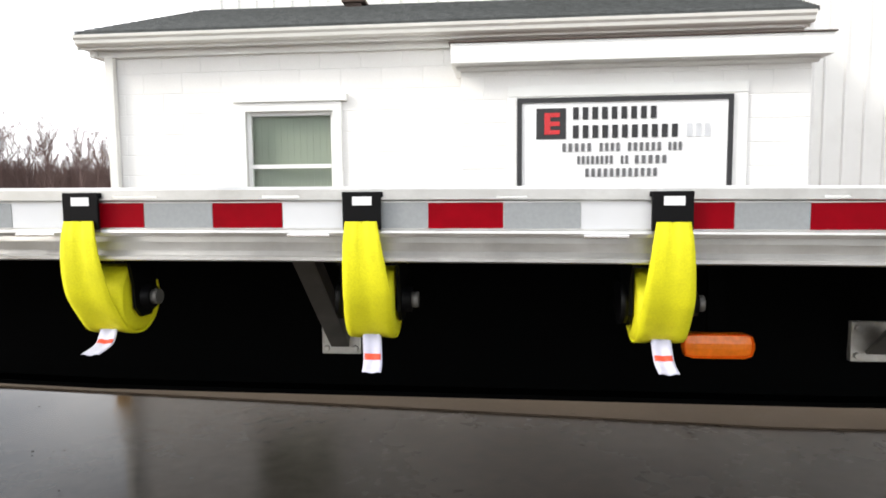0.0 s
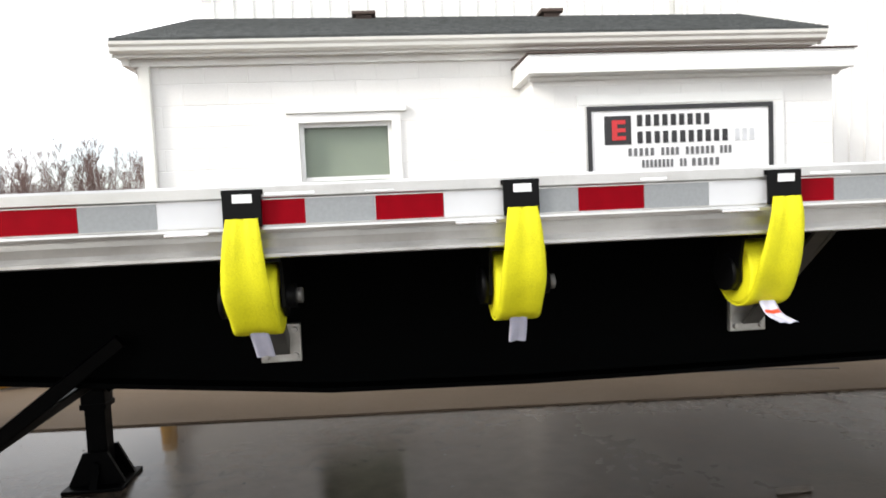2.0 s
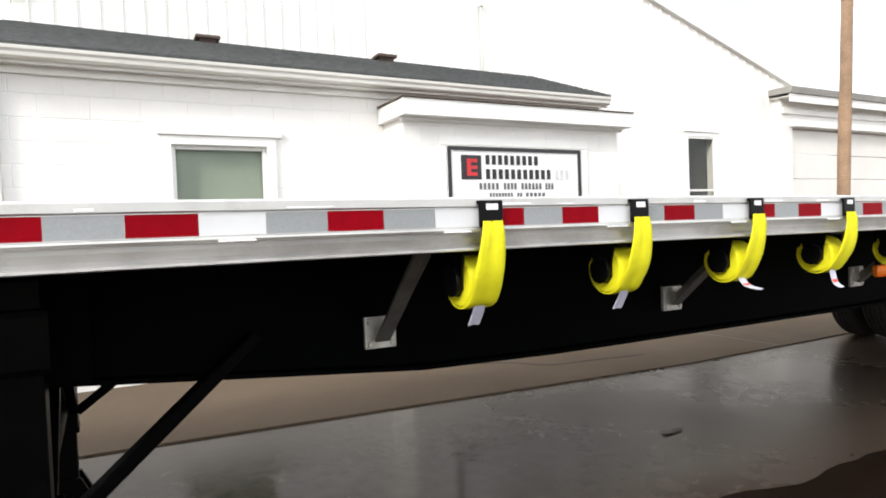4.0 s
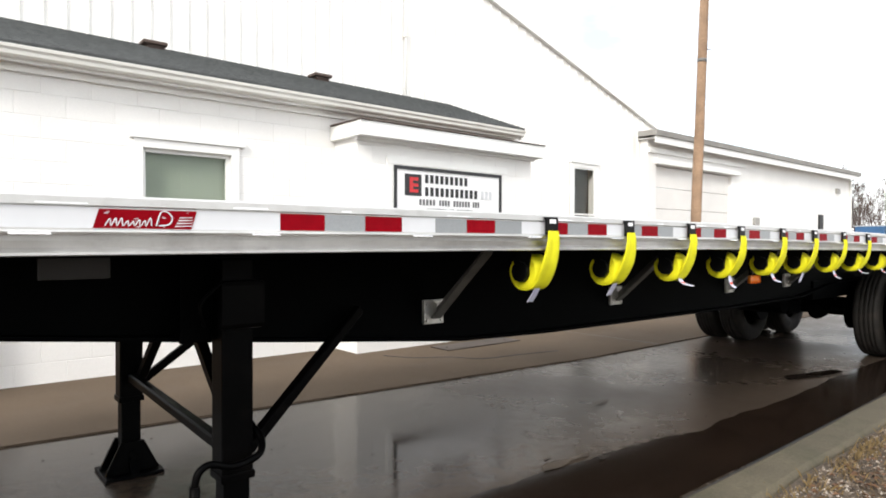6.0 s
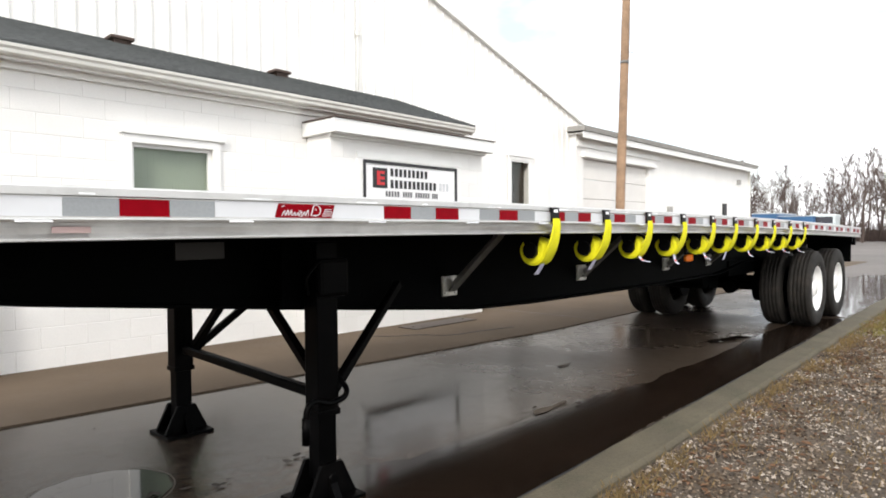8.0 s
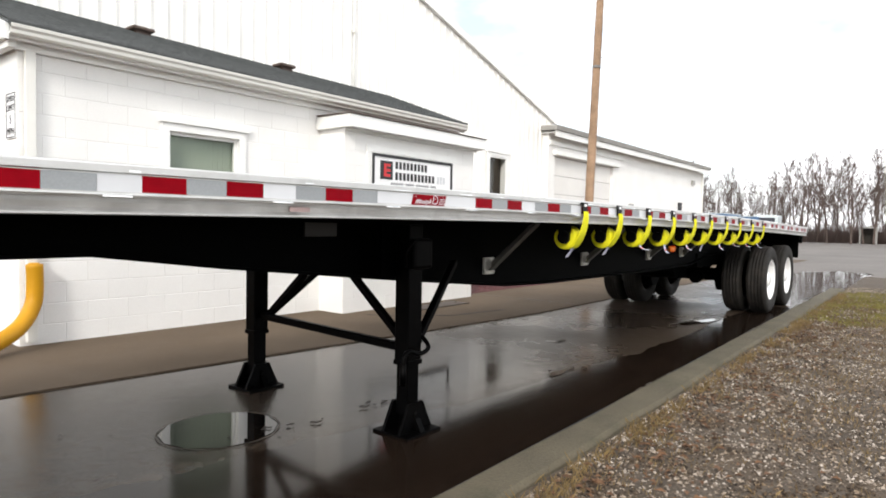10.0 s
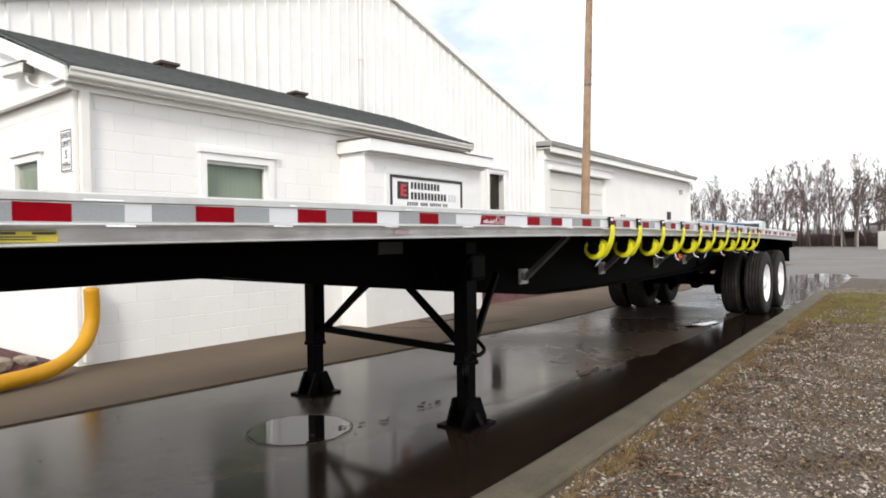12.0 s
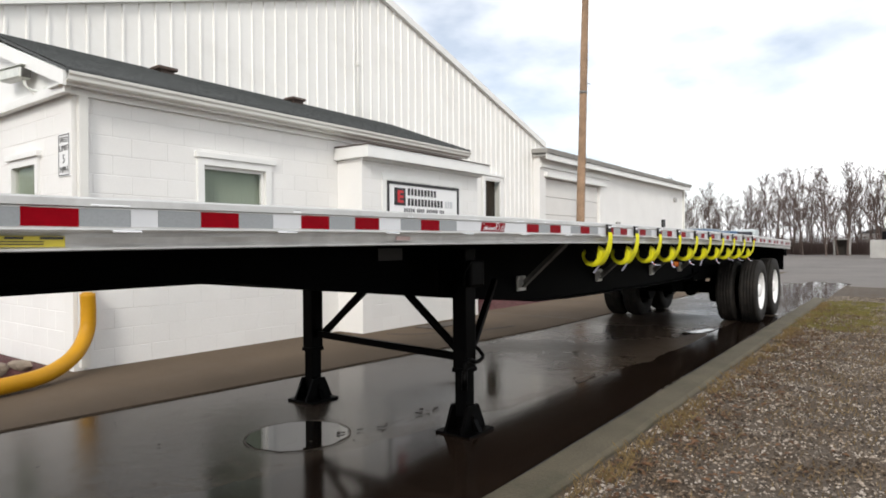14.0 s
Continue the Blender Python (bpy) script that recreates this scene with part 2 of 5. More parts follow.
M_FIELD = material("winter_grass_field", (0.16, 0.13, 0.08), 0.95, scale=0.1, vary=0.2)
M_GRASS = material("dry_grass", (0.17, 0.115, 0.045), 0.9, scale=6, vary=0.3)
M_MOSS = material("mossy_grass", (0.16, 0.14, 0.03), 0.9, scale=3, vary=0.3)
M_LEAF = material("dead_leaf", (0.11, 0.055, 0.026), 0.85, scale=10, vary=0.4)
M_WETLEAF = material("wet_dark_leaf", (0.022, 0.014, 0.010), 0.6, scale=10, vary=0.4)
M_MULCH = material("red_brown_mulch", (0.075, 0.022, 0.022), 0.95, scale=14, vary=0.4, bump=0.02, bump_scale=35)
M_ROCK = material("tan_landscape_rock", (0.26, 0.21, 0.16), 0.9, scale=6, vary=0.3, bump=0.01, bump_scale=25)
M_WATER_REFLECTION = material("water_and_reflection", (0.013, 0.0085, 0.006), 0.11, spec=0.2, scale=2, vary=0.3, bump=0.0002, bump_scale=14)
M_RIPPLE = material("rippled_water", (0.012, 0.01, 0.009), 0.07, spec=1.0, scale=2, vary=0.3, bump=0.0006, bump_scale=5)
M_POOL = material("still_water", (0.011, 0.008, 0.006), 0.03, scale=2, vary=0.3)
M_MUD = material("pale_silt", (0.075, 0.058, 0.043), 0.6, scale=9, vary=0.3)
M_PLATE = material("rusty_steel_plate", (0.06, 0.045, 0.036), 0.55, metal=0.4, scale=6, vary=0.3)
M_POLE = material("weathered_pole_wood", (0.27, 0.175, 0.11), 0.85, scale=3, vary=0.25, bump=0.004, bump_scale=30, fine=0.15)
M_BARK = material("grey_brown_bark", (0.09, 0.066, 0.056), 0.95, scale=1.5, vary=0.25)
M_HAZE = material("far_red_brown_bark", (0.15, 0.10, 0.09), 0.95, scale=0.3, vary=0.2)
M_BARK_RED = material("red_brown_bark", (0.115, 0.075, 0.062), 0.95, scale=1.5, vary=0.25)
M_CAMERA = material("pale_camera_housing", (0.62, 0.64, 0.60), 0.4)
M_DARKGLASS = material("dark_lens_glass", (0.05, 0.05, 0.06), 0.1)
M_BLUE = material("blue_trailer_paint", (0.03, 0.10, 0.22), 0.5, scale=1, vary=0.1)
M_TRUCK = material("pale_truck_paint", (0.5, 0.55, 0.56), 0.4)
M_CONCRETE = material("grey_block_concrete", (0.38, 0.37, 0.35), 0.9, scale=1, vary=0.12)
M_EAVE = material("weathered_eave_metal", (0.30, 0.29, 0.27), 0.5, scale=3, vary=0.12)
M_DOOR = material("offwhite_overhead_door", (0.72, 0.70, 0.67), 0.5, scale=2, vary=0.03)


# ---- mesh helpers ----
def part(name, bm, mat, parent=None, label=""):
    """One mesh object from a bmesh, under parent when given."""
    me = bpy.data.meshes.new(name)
    bm.normal_update()
    bm.to_mesh(me)
    bm.free()
    me.materials.append(mat)
    ob = new(name, me)
    if parent is not None:
        ob.parent = parent
    return tagged(ob, label) if label else ob


def thing(name, label, category, group="", kind="", at=(0, 0, 0)):
    ob = new(name)
    ob.location = at
    ob.empty_display_size = 0.1
    return tagged(ob, label, category, group, kind)


def structure(name, bm, mat, label, category):
    return tagged(part(name, bm, mat), label, category, "", "structure")


def box(x0, x1, y0, y1, z0, z1, bevel=0.0, bm=None):
    bm = bm or bmesh.new()
    m = Matrix.LocRotScale(((x0 + x1) / 2, (y0 + y1) / 2, (z0 + z1) / 2), None, (abs(x1 - x0), abs(y1 - y0), abs(z1 - z0)))
    got = bmesh.ops.create_cube(bm, size=1, matrix=m)
    if bevel:
        edges = {e for v in got["verts"] for e in v.link_edges}
        bmesh.ops.bevel(bm, geom=list(edges), offset=bevel, segments=2, affect="EDGES", profile=0.6)
    return bm


def prism(points, axis, a, b, bm=None):
    """A flat outline of (u, v) points pushed from a to b along axis: x takes (y, z), y takes (x, z), z takes (x, y)."""
    bm = bm or bmesh.new()
    put = {"x": lambda u, v, w: (w, u, v), "y": lambda u, v, w: (u, w, v), "z": lambda u, v, w: (u, v, w)}[axis]
    lo = [bm.verts.new(put(u, v, a)) for u, v in points]
    hi = [bm.verts.new(put(u, v, b)) for u, v in points]
    bm.faces.new(lo)
    bm.faces.new(hi[::-1])
    n = len(points)
    for i in range(n):
        bm.faces.new((lo[i], hi[i], hi[(i + 1) % n], lo[(i + 1) % n]))
    bmesh.ops.recalc_face_normals(bm, faces=bm.faces[:])
    return bm


def bar(p, q, w, h=None, bm=None, bevel=0.0):
    """A straight bar of section w x h from p to q."""
    p, q = Vector(p), Vector(q)
    h = h or w
    bm = bm or bmesh.new()
    turn = (q - p).to_track_quat("Z", "Y").to_matrix().to_4x4()
    m = Matrix.Translation((p + q) / 2) @ turn @ Matrix.Diagonal((w, h, (q - p).length, 1))
    got = bmesh.ops.create_cube(bm, size=1, matrix=m)
    if bevel:
        bmesh.ops.bevel(bm, geom=list({e for v in got["verts"] for e in v.link_edges}), offset=bevel, segments=1, affect="EDGES")
    return bm


def rod(p, q, r0, r1=None, seg=12, bm=None):
    p, q = Vector(p), Vector(q)
    bm = bm or bmesh.new()
    turn = (q - p).to_track_quat("Z", "Y").to_matrix().to_4x4()
    got = bmesh.ops.create_cone(bm, cap_ends=True, segments=seg, radius1=r0, radius2=r0 if r1 is None else r1, depth=(q - p).length,
                                matrix=Matrix.Translation((p + q) / 2) @ turn)
    for v in got["verts"]:
        for f in v.link_faces:
            if len(f.verts) == 4:
                f.smooth = True
    return bm


def spline(points, steps=8):
    """Points of a smooth curve through the given ones."""
    pts = [Vector(p) for p in points]
    pts = [pts[0] * 2 - pts[1]] + pts + [pts[-1] * 2 - pts[-2]]
    out = []
    for i in range(1, len(pts) - 2):
        a, b, c, d = pts[i - 1:i + 3]
        for k in range(steps):
            t = k / steps
            out.append(0.5 * (2 * b + (c - a) * t + (2 * a - 5 * b + 4 * c - d) * t * t + (3 * b - a - 3 * c + d) * t ** 3))
    return out + [pts[-2]]


def tube(points, r, seg=10, bm=None):
    """A round pipe along a list of points."""
    bm = bm or bmesh.new()
    rings, up = [], Vector((0.13, 0.21, 0.97))
    for i, p in enumerate(points):
        d = (points[min(i + 1, len(points) - 1)] - points[max(i - 1, 0)]).normalized()
        u = d.cross(up).normalized()
        up = u.cross(d).normalized()
        rings.append([bm.verts.new(p + r * (math.cos(2 * math.pi * k / seg) * u + math.sin(2 * math.pi * k / seg) * up)) for k in range(seg)])
    for a, b in zip(rings, rings[1:]):
        for k in range(seg):
            bm.faces.new((a[k], a[(k + 1) % seg], b[(k + 1) % seg], b[k])).smooth = True
    bm.faces.new(rings[0][::-1])
    bm.faces.new(rings[-1])
    bmesh.ops.recalc_face_normals(bm, faces=bm.faces[:])
    return bm


def loft(outline, xs, lift, bm=None):
    """A (y, z) outline carried along x through the stations xs, raised by lift(x)."""
    bm = bm or bmesh.new()
    rings = [[bm.verts.new((x, y, z + lift(x))) for y, z in outline] for x in xs]
    n = len(outline)
    for a, b in zip(rings, rings[1:]):
        for k in range(n):
            bm.faces.new((a[k], a[(k + 1) % n], b[(k + 1) % n], b[k]))
    bm.faces.new(rings[0][::-1])
    bm.faces.new(rings[-1])
    bmesh.ops.recalc_face_normals(bm, faces=bm.faces[:])
    return bm


def revolve(profile, seg, bm=None, centre=(0, 0, 0)):
    """A (radius, y) profile turned about the y axis."""
    bm = bm or bmesh.new()
    c = Vector(centre)
    rings = []
    for k in range(seg):
        a = 2 * math.pi * k / seg
        rings.append([bm.verts.new(c + Vector((r * math.cos(a), y, r * math.sin(a)))) for r, y in profile])
    for k in range(seg):
        a, b = rings[k], rings[(k + 1) % seg]
        for i in range(len(profile) - 1):
            bm.faces.new((a[i], a[i + 1], b[i + 1], b[i])).smooth = True
    bmesh.ops.remove_doubles(bm, verts=bm.verts[:], dist=1e-5)
    bmesh.ops.recalc_face_normals(bm, faces=bm.faces[:])
    return bm


def rim_ring(x, y, r0, r1, seg=40):
    """A flat thin ring on the ground."""
    bm = bmesh.new()
    rows = [[bm.verts.new((x + r * math.cos(6.2832 * k / seg), y + 0.97 * r * math.sin(6.2832 * k / seg), 0.006)) for r in (r0, r1)] for k in range(seg)]
    for k in range(seg):
        a, b = rows[k], rows[(k + 1) % seg]
        bm.faces.new((a[0], a[1], b[1], b[0]))
    return bm


def raw(name, verts, faces, mat):
    me = bpy.data.meshes.new(name)
    me.from_pydata(verts, [], faces)
    me.materials.append(mat)
    return new(name, me)


# ---- ground ----
bm = bmesh.new()
bmesh.ops.create_grid(bm, x_segments=2, y_segments=2, size=1500, matrix=Matrix.Translation((0, 0, -0.30)))
structure("ground", bm, M_FIELD, "brown winter grass field reaching the horizon", "ground")
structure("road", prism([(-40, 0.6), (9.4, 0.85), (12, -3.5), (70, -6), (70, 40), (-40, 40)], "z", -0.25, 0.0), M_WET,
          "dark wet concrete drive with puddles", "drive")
# lot beyond the drive, and damp ground behind the trailer
structure("lot", prism([(13.5, -14), (110, -40), (110, 30), (13.5, 7.0), (12.2, 3.4), (12.6, -2.0)], "z", -0.2, 0.004), M_LOT,
          "worn grey asphalt lot with damp stains", "car park")


def walk_edge(x):
    return 3.92 - 0.085 * x if x < 1.5 else 3.79


xs_walk = [-30, -12, -8, -5, -3, -1, 0.5, 1.5, 5, 12, 24]
structure("pavement", prism([(x, walk_edge(x)) for x in xs_walk] + [(24, 7.2), (-30, 7.2)], "z", -0.05, 0.012), M_WALK,
          "dry tan concrete walk along the white building", "pavement")
# joints and a wandering crack in the walk
for x in (2.9, 7.4):
    structure("trim", box(x - 0.006, x + 0.006, walk_edge(x) + 0.02, 6.1, 0.005, 0.0135), M_INKGREY, "dark joint across the concrete walk", "joint")
crack = spline([(-0.28, 5.35, 0.012), (-0.1, 5.02, 0.012), (0.25, 4.8, 0.012), (0.45, 4.5, 0.012), (0.95, 4.42, 0.012), (1.5, 4.3, 0.012)], 3)
tagged(part("crack", tube(crack, 0.006, 4), M_INK), "thin dark crack wandering over the tan concrete walk", "crack", "", "structure")

# kerb with worn corners
KERB0, KERB1 = 0.785, 1.035


def kerb_drift(x):
    """The kerb runs slightly askew to the trailer."""
    return 0.01 * (x + 2)


kerb_xs = [-14 + 0.5 * i for i in range(47)]
kerb = bmesh.new()
rng = random.Random(4)
rings = []
for x in kerb_xs:
    e, f, d = rng.uniform(-0.012, 0.012), rng.uniform(-0.012, 0.012), kerb_drift(x)
    rings.append([kerb.verts.new((x, y + d, z)) for y, z in ((KERB0 - 0.01 + e, -0.1), (KERB0 + e, 0.045), (KERB0 + 0.03 + e, 0.066), (KERB1 - 0.035 + f, 0.070), (KERB1 + f, 0.05), (KERB1 + 0.015 + f, -0.1))])
for a, b in zip(rings, rings[1:]):
    for k in range(5):
        kerb.faces.new((a[k], b[k], b[k + 1], a[k + 1])).smooth = k in (1, 3)
kerb.faces.new(rings[0])
kerb.faces.new(rings[-1][::-1])
bmesh.ops.recalc_face_normals(kerb, faces=kerb.faces[:])
structure("kerb", kerb, M_KERB, "low weathered concrete kerb with mossy stains", "kerb")
structure("trim", prism([(-14, KERB1 - 0.115), (9.0, KERB1 + 0.115), (9.0, KERB1 + 0.175), (-14, KERB1 - 0.055)], "z", -0.05, 0.004), M_INK, "dark dirty seam along the foot of the kerb", "joint")

# gravel bed beside the kerb, gently uneven
gx, gy = 110, 40
verts, faces = [], []
for j in range(gy + 1):
    for i in range(gx + 1):
        x, y = -16 + 30 * i / gx, -9 + (9.80 + 0.01 * (-14 + 30 * i / gx)) * j / gy
        z = 0.03 + 0.018 * noise.noise((x * 1.3, y * 1.3, 0)) + 0.012 * noise.noise((x * 4, y * 4, 3))
        verts.append((x, y, z))
for j in range(gy):
    for i in range(gx):
        a = j * (gx + 1) + i
        faces.append((a, a + 1, a + gx + 2, a + gx + 1))
ob = raw("gravel_bed", verts, faces, M_GRAVEL)
ob.data.polygons.foreach_set("use_smooth", [True] * len(faces))
tagged(ob, "grey gravel ground with sparse dead grass beside the kerb", "gravel", "", "structure")

# loose stones on it
srng = np.random.RandomState(7)
N = 115000
sx = -6.0 + 16.0 * srng.rand(N) ** 1.5
sy = 0.76 + 0.01 * (sx + 2) - 3.4 * srng.rand(N) ** 1.2
sr = 0.0048 + 0.009 * srng.rand(N) ** 3
octa = np.array([(1, 0, 0), (0, 1, 0), (-1, 0, 0), (0, -1, 0), (0, 0, 0.75), (0, 0, -0.6)])
fo = np.array([(0, 1, 4), (1, 2, 4), (2, 3, 4), (3, 0, 4), (1, 0, 5), (2, 1, 5), (3, 2, 5), (0, 3, 5)])
ang = srng.rand(N) * 6.283
ca, sa = np.cos(ang), np.sin(ang)
stretch = 0.7 + 0.7 * srng.rand(N, 3)
pts = octa[None] * stretch[:, None, :] * sr[:, None, None]
pts = pts + (srng.rand(N, 6, 3) - 0.5) * sr[:, None, None] * 0.5
px = pts[:, :, 0] * ca[:, None] - pts[:, :, 1] * sa[:, None] + sx[:, None]
py = pts[:, :, 0] * sa[:, None] + pts[:, :, 1] * ca[:, None] + sy[:, None]
sz = np.array([0.034 + 0.018 * noise.noise((x * 1.3, y * 1.3, 0)) + 0.012 * noise.noise((x * 4, y * 4, 3)) for x, y in zip(sx, sy)])
pz = pts[:, :, 2] + sz[:, None]
allv = np.stack([px, py, pz], 2).reshape(-1, 3)
allf = (fo[None] + (np.arange(N) * 6)[:, None, None]).reshape(-1, 3)
me = bpy.data.meshes.new("gravel_stones")
me.from_pydata(allv.tolist(), [], allf.tolist())
stone_mat = M_STONE
nt = stone_mat.node_tree
isl = nt.nodes.new("ShaderNodeNewGeometry")
ramp = nt.nodes.new("ShaderNodeValToRGB")
ramp.color_ramp.elements[0].color, ramp.color_ramp.elements[1].color = (0.034, 0.026, 0.019, 1), (0.43, 0.40, 0.36, 1)
mid = ramp.color_ramp.elements.new(0.5)
mid.color = (0.135, 0.11, 0.085, 1)
nt.links.new(isl.outputs["Random Per Island"], ramp.inputs["Fac"])
patch = nt.nodes.new("ShaderNodeTexNoise")
patch.inputs["Scale"].default_value, patch.inputs["Detail"].default_value = 2.6, 5.0
nt.links.new(isl.outputs["Position"], patch.inputs["Vector"])
pramp = nt.nodes.new("ShaderNodeValToRGB")
pramp.color_ramp.elements[0].position, pramp.color_ramp.elements[1].position = 0.36, 0.58
pramp.color_ramp.elements[0].color, pramp.color_ramp.elements[1].color = (0.50, 0.37, 0.24, 1), (1.05, 1.0, 0.96, 1)
nt.links.new(patch.outputs["Fac"], pramp.inputs["Fac"])
soil = nt.nodes.new("ShaderNodeMix")
soil.data_type, soil.blend_type = "RGBA", "MULTIPLY"
soil.inputs["Factor"].default_value = 1.0
nt.links.new(ramp.outputs["Color"], soil.inputs["A"])
nt.links.new(pramp.outputs["Color"], soil.inputs["B"])
nt.links.new(soil.outputs["Result"], nt.nodes["Principled BSDF"].inputs["Base Color"])
me.materials.append(stone_mat)
tagged(new("gravel_stones", me), "loose grey and tan gravel stones", "gravel", "", "stuff")


def blades(name, centres, spread, count, height, mat, label, seed):
    """Tufts of thin bent blades round the given centres."""
    r = random.Random(seed)
    vs, fs = [], []
    for cx, cy, cz in centres:
        for _ in range(count):
            x, y = cx + r.gauss(0, spread), cy + r.gauss(0, spread * 0.6)
            a, h, w = r.uniform(0, 6.283), height * r.uniform(0.4, 1.2), r.uniform(0.0015, 0.004)
            dx, dy = math.cos(a), math.sin(a)
            lean = h * r.uniform(0.1, 0.9)
            k = len(vs)
            vs += [(x - dy * w, y + dx * w, cz), (x + dy * w, y - dx * w, cz), (x + dx * lean * 0.4, y + dy * lean * 0.4, cz + h * 0.6), (x + dx * lean, y + dy * lean, cz + h)]
            fs += [(k, k + 1, k + 2), (k + 1, k + 3, k + 2)]
    return tagged(raw(name, vs, fs, mat), label, "grass", "", "stuff")


gr = random.Random(9)
blades("dry_grass", [(x, 0.72 + kerb_drift(x) - abs(gr.gauss(0, 0.07)), 0.03) for x in (gr.uniform(-5, 8) for _ in range(230))], 0.06, 18, 0.055, M_GRASS,
       "dry straw-coloured grass tufts along the kerb", 3)
blades("green_grass", [(gr.uniform(3.4, 8.5), gr.uniform(-0.15, 0.76), 0.03) for _ in range(160)], 0.16, 40, 0.05, M_MOSS,
       "patch of mossy green grass in the gravel", 5)
blades("thin_grass", [(gr.uniform(-5, 6), gr.uniform(-1.7, 0.65), 0.03) for _ in range(420)], 0.16, 22, 0.04, M_GRASS,
       "sparse dead grass lying in the gravel", 6)
# dead leaves: small bent quads
vs, fs = [], []
for _ in range(1500):
    x, y = gr.uniform(-5, 7), 0.69 - abs(gr.gauss(0, 0.4))
    a, s = gr.uniform(0, 6.283), gr.uniform(0.012, 0.03)
    c, d, k = math.cos(a) * s, math.sin(a) * s, len(vs)
    vs += [(x - c, y - d, 0.05), (x + d * 0.5, y - c * 0.5, 0.062), (x + c, y + d, 0.052), (x - d * 0.5, y + c * 0.5, 0.058)]
    fs += [(k, k + 1, k + 2), (k, k + 2, k + 3)]
tagged(raw("dead_leaves", vs, fs, M_LEAF), "scattered brown dead leaves on the gravel", "leaves", "", "stuff")

# standing water: ragged sheets a few millimetres over the drive
def puddle(name, outline, z, mat, seed, label, rag=0.05, steps=9):
    bm = bmesh.new()
    pts = []
    n = len(outline)
    for i in range(n):
        a, b = Vector((*outline[i], 0)), Vector((*outline[(i + 1) % n], 0))
        side = (b - a).cross(Vector((0, 0, 1))).normalized()
        for k in range(steps):
            p = a.lerp(b, k / steps)
            w = min(1.0, (b - a).length * 1.5)
            pts.append(p + side * rag * w * (noise.noise(p * 2.2 + Vector((seed, 0, 0))) + 0.7 * noise.noise(p * 7 + Vector((0, seed, 0)))))
    bm.faces.new([bm.verts.new((p.x, p.y, z)) for p in pts])
    bmesh.ops.triangulate(bm, faces=bm.faces[:])
    bmesh.ops.recalc_face_normals(bm, faces=bm.faces[:])
    if bm.faces[0].normal.z < 0:
        bmesh.ops.reverse_faces(bm, faces=bm.faces[:])
    return structure(name, bm, mat, label, "puddle")


# one dark sheet: kerb water, and the trailer's reflection painted in with it
puddle("water", [(-9, 1.035), (5.2, 1.175), (5.0, 1.62), (3.0, 1.66), (1.0, 1.62), (-0.2, 1.66), (-1.1, 1.76), (-1.9, 1.81),
                 (-2.8, 1.85), (-3.4, 2.0), (-3.9, 2.12), (-4.6, 2.2), (-6, 2.5), (-9, 2.6)], 0.003, M_WATER_REFLECTION, 2.0, "dark sheet along the kerb: standing water and the trailer's painted reflection", 0.06)
ring = [(-4.16 + 0.34 * math.cos(a * 0.5236), 2.64 + 0.33 * math.sin(a * 0.5236)) for a in range(12)]
puddle("water", ring, 0.0045, M_POOL, 5.0, "small round puddle by the landing foot", 0.01, 4)
puddle("water", [(1.95, 1.9), (2.3, 1.78), (2.8, 1.7), (2.85, 1.8), (2.4, 1.92), (2.1, 2.0)], 0.0075, M_POOL, 8.0, "small clear puddle under the trailer", 0.03)
puddle("water", [(5.3, 1.2), (8.6, 1.16), (9.6, 0.95), (12.9, 0.7), (15.5, 1.0), (16.8, 1.7), (15.2, 2.6), (12, 3.2), (9, 3.0), (6.6, 2.6)], 0.0065, M_RIPPLE, 4.0, "wide shallow puddle behind the trailer", 0.3)
for k, (x, y, w, h) in enumerate(((-1.42, 1.82, 0.24, 0.035), (-0.1, 2.53, 0.1, 0.03))):
    puddle("silt", [(x - w, y - h), (x + w * 0.8, y - h * 0.6), (x + w, y + h * 0.5), (x - w * 0.7, y + h)], 0.0085, M_MUD, 11.0 + k, "pale silt left on the wet drive", 0.06, 6)
structure("joint_ring", rim_ring(-4.16, 2.64, 0.345, 0.353), M_MUD, "thin pale rim round the small puddle", "joint")
# specks of wet leaf and grit
dvs, dfs = [], []
drg = random.Random(14)
spots = [(-3.97, 2.43, 0.03), (-3.85, 2.38, 0.025), (-3.71, 2.30, 0.03), (-3.62, 2.33, 0.02), (-3.29, 2.31, 0.035), (-3.2, 2.35, 0.03), (-3.1, 2.3, 0.03), (-1.2, 1.72, 0.03), (-1.49, 1.9, 0.025), (0.99, 3.7, 0.03)]
spots += [(drg.uniform(-6, 3), drg.uniform(2.0, 4.0), drg.uniform(0.006, 0.018)) for _ in range(90)]
for x, y, r in spots:
    for _ in range(3 if r > 0.02 else 1):
        cx, cy, k = x + drg.gauss(0, r * 0.7), y + drg.gauss(0, r * 0.5), len(dvs)
        m = 5
        for q in range(m):
            a = 6.283 * q / m
            dvs.append((cx + r * drg.uniform(0.4, 1.0) * math.cos(a), cy + r * 0.7 * drg.uniform(0.4, 1.0) * math.sin(a), 0.009 + drg.uniform(0, 0.006)))
        dfs.append(tuple(range(k, k + m)))
tagged(raw("leaf_litter", dvs, dfs, M_WETLEAF), "dark wet leaf bits scattered on the drive", "leaves", "", "stuff")
plate = thing("steel_plate", "dark rusty steel plate lying on the tan walk", "plate", at=(1.1, 5.28, 0.0125))
part("plate", box(-0.62, 0.62, -0.17, 0.17, 0.0, 0.012, 0.003), M_PLATE, plate)
for x in (-0.5, 0.5):
    part("bolt", rod((x, 0, 0.012), (x, 0, 0.02), 0.014, seg=8), M_PLATE, plate)


# ---- small white block building ----
WX0, WX1, WY, WTOP = -4.1, 2.75, 6.14, 2.84
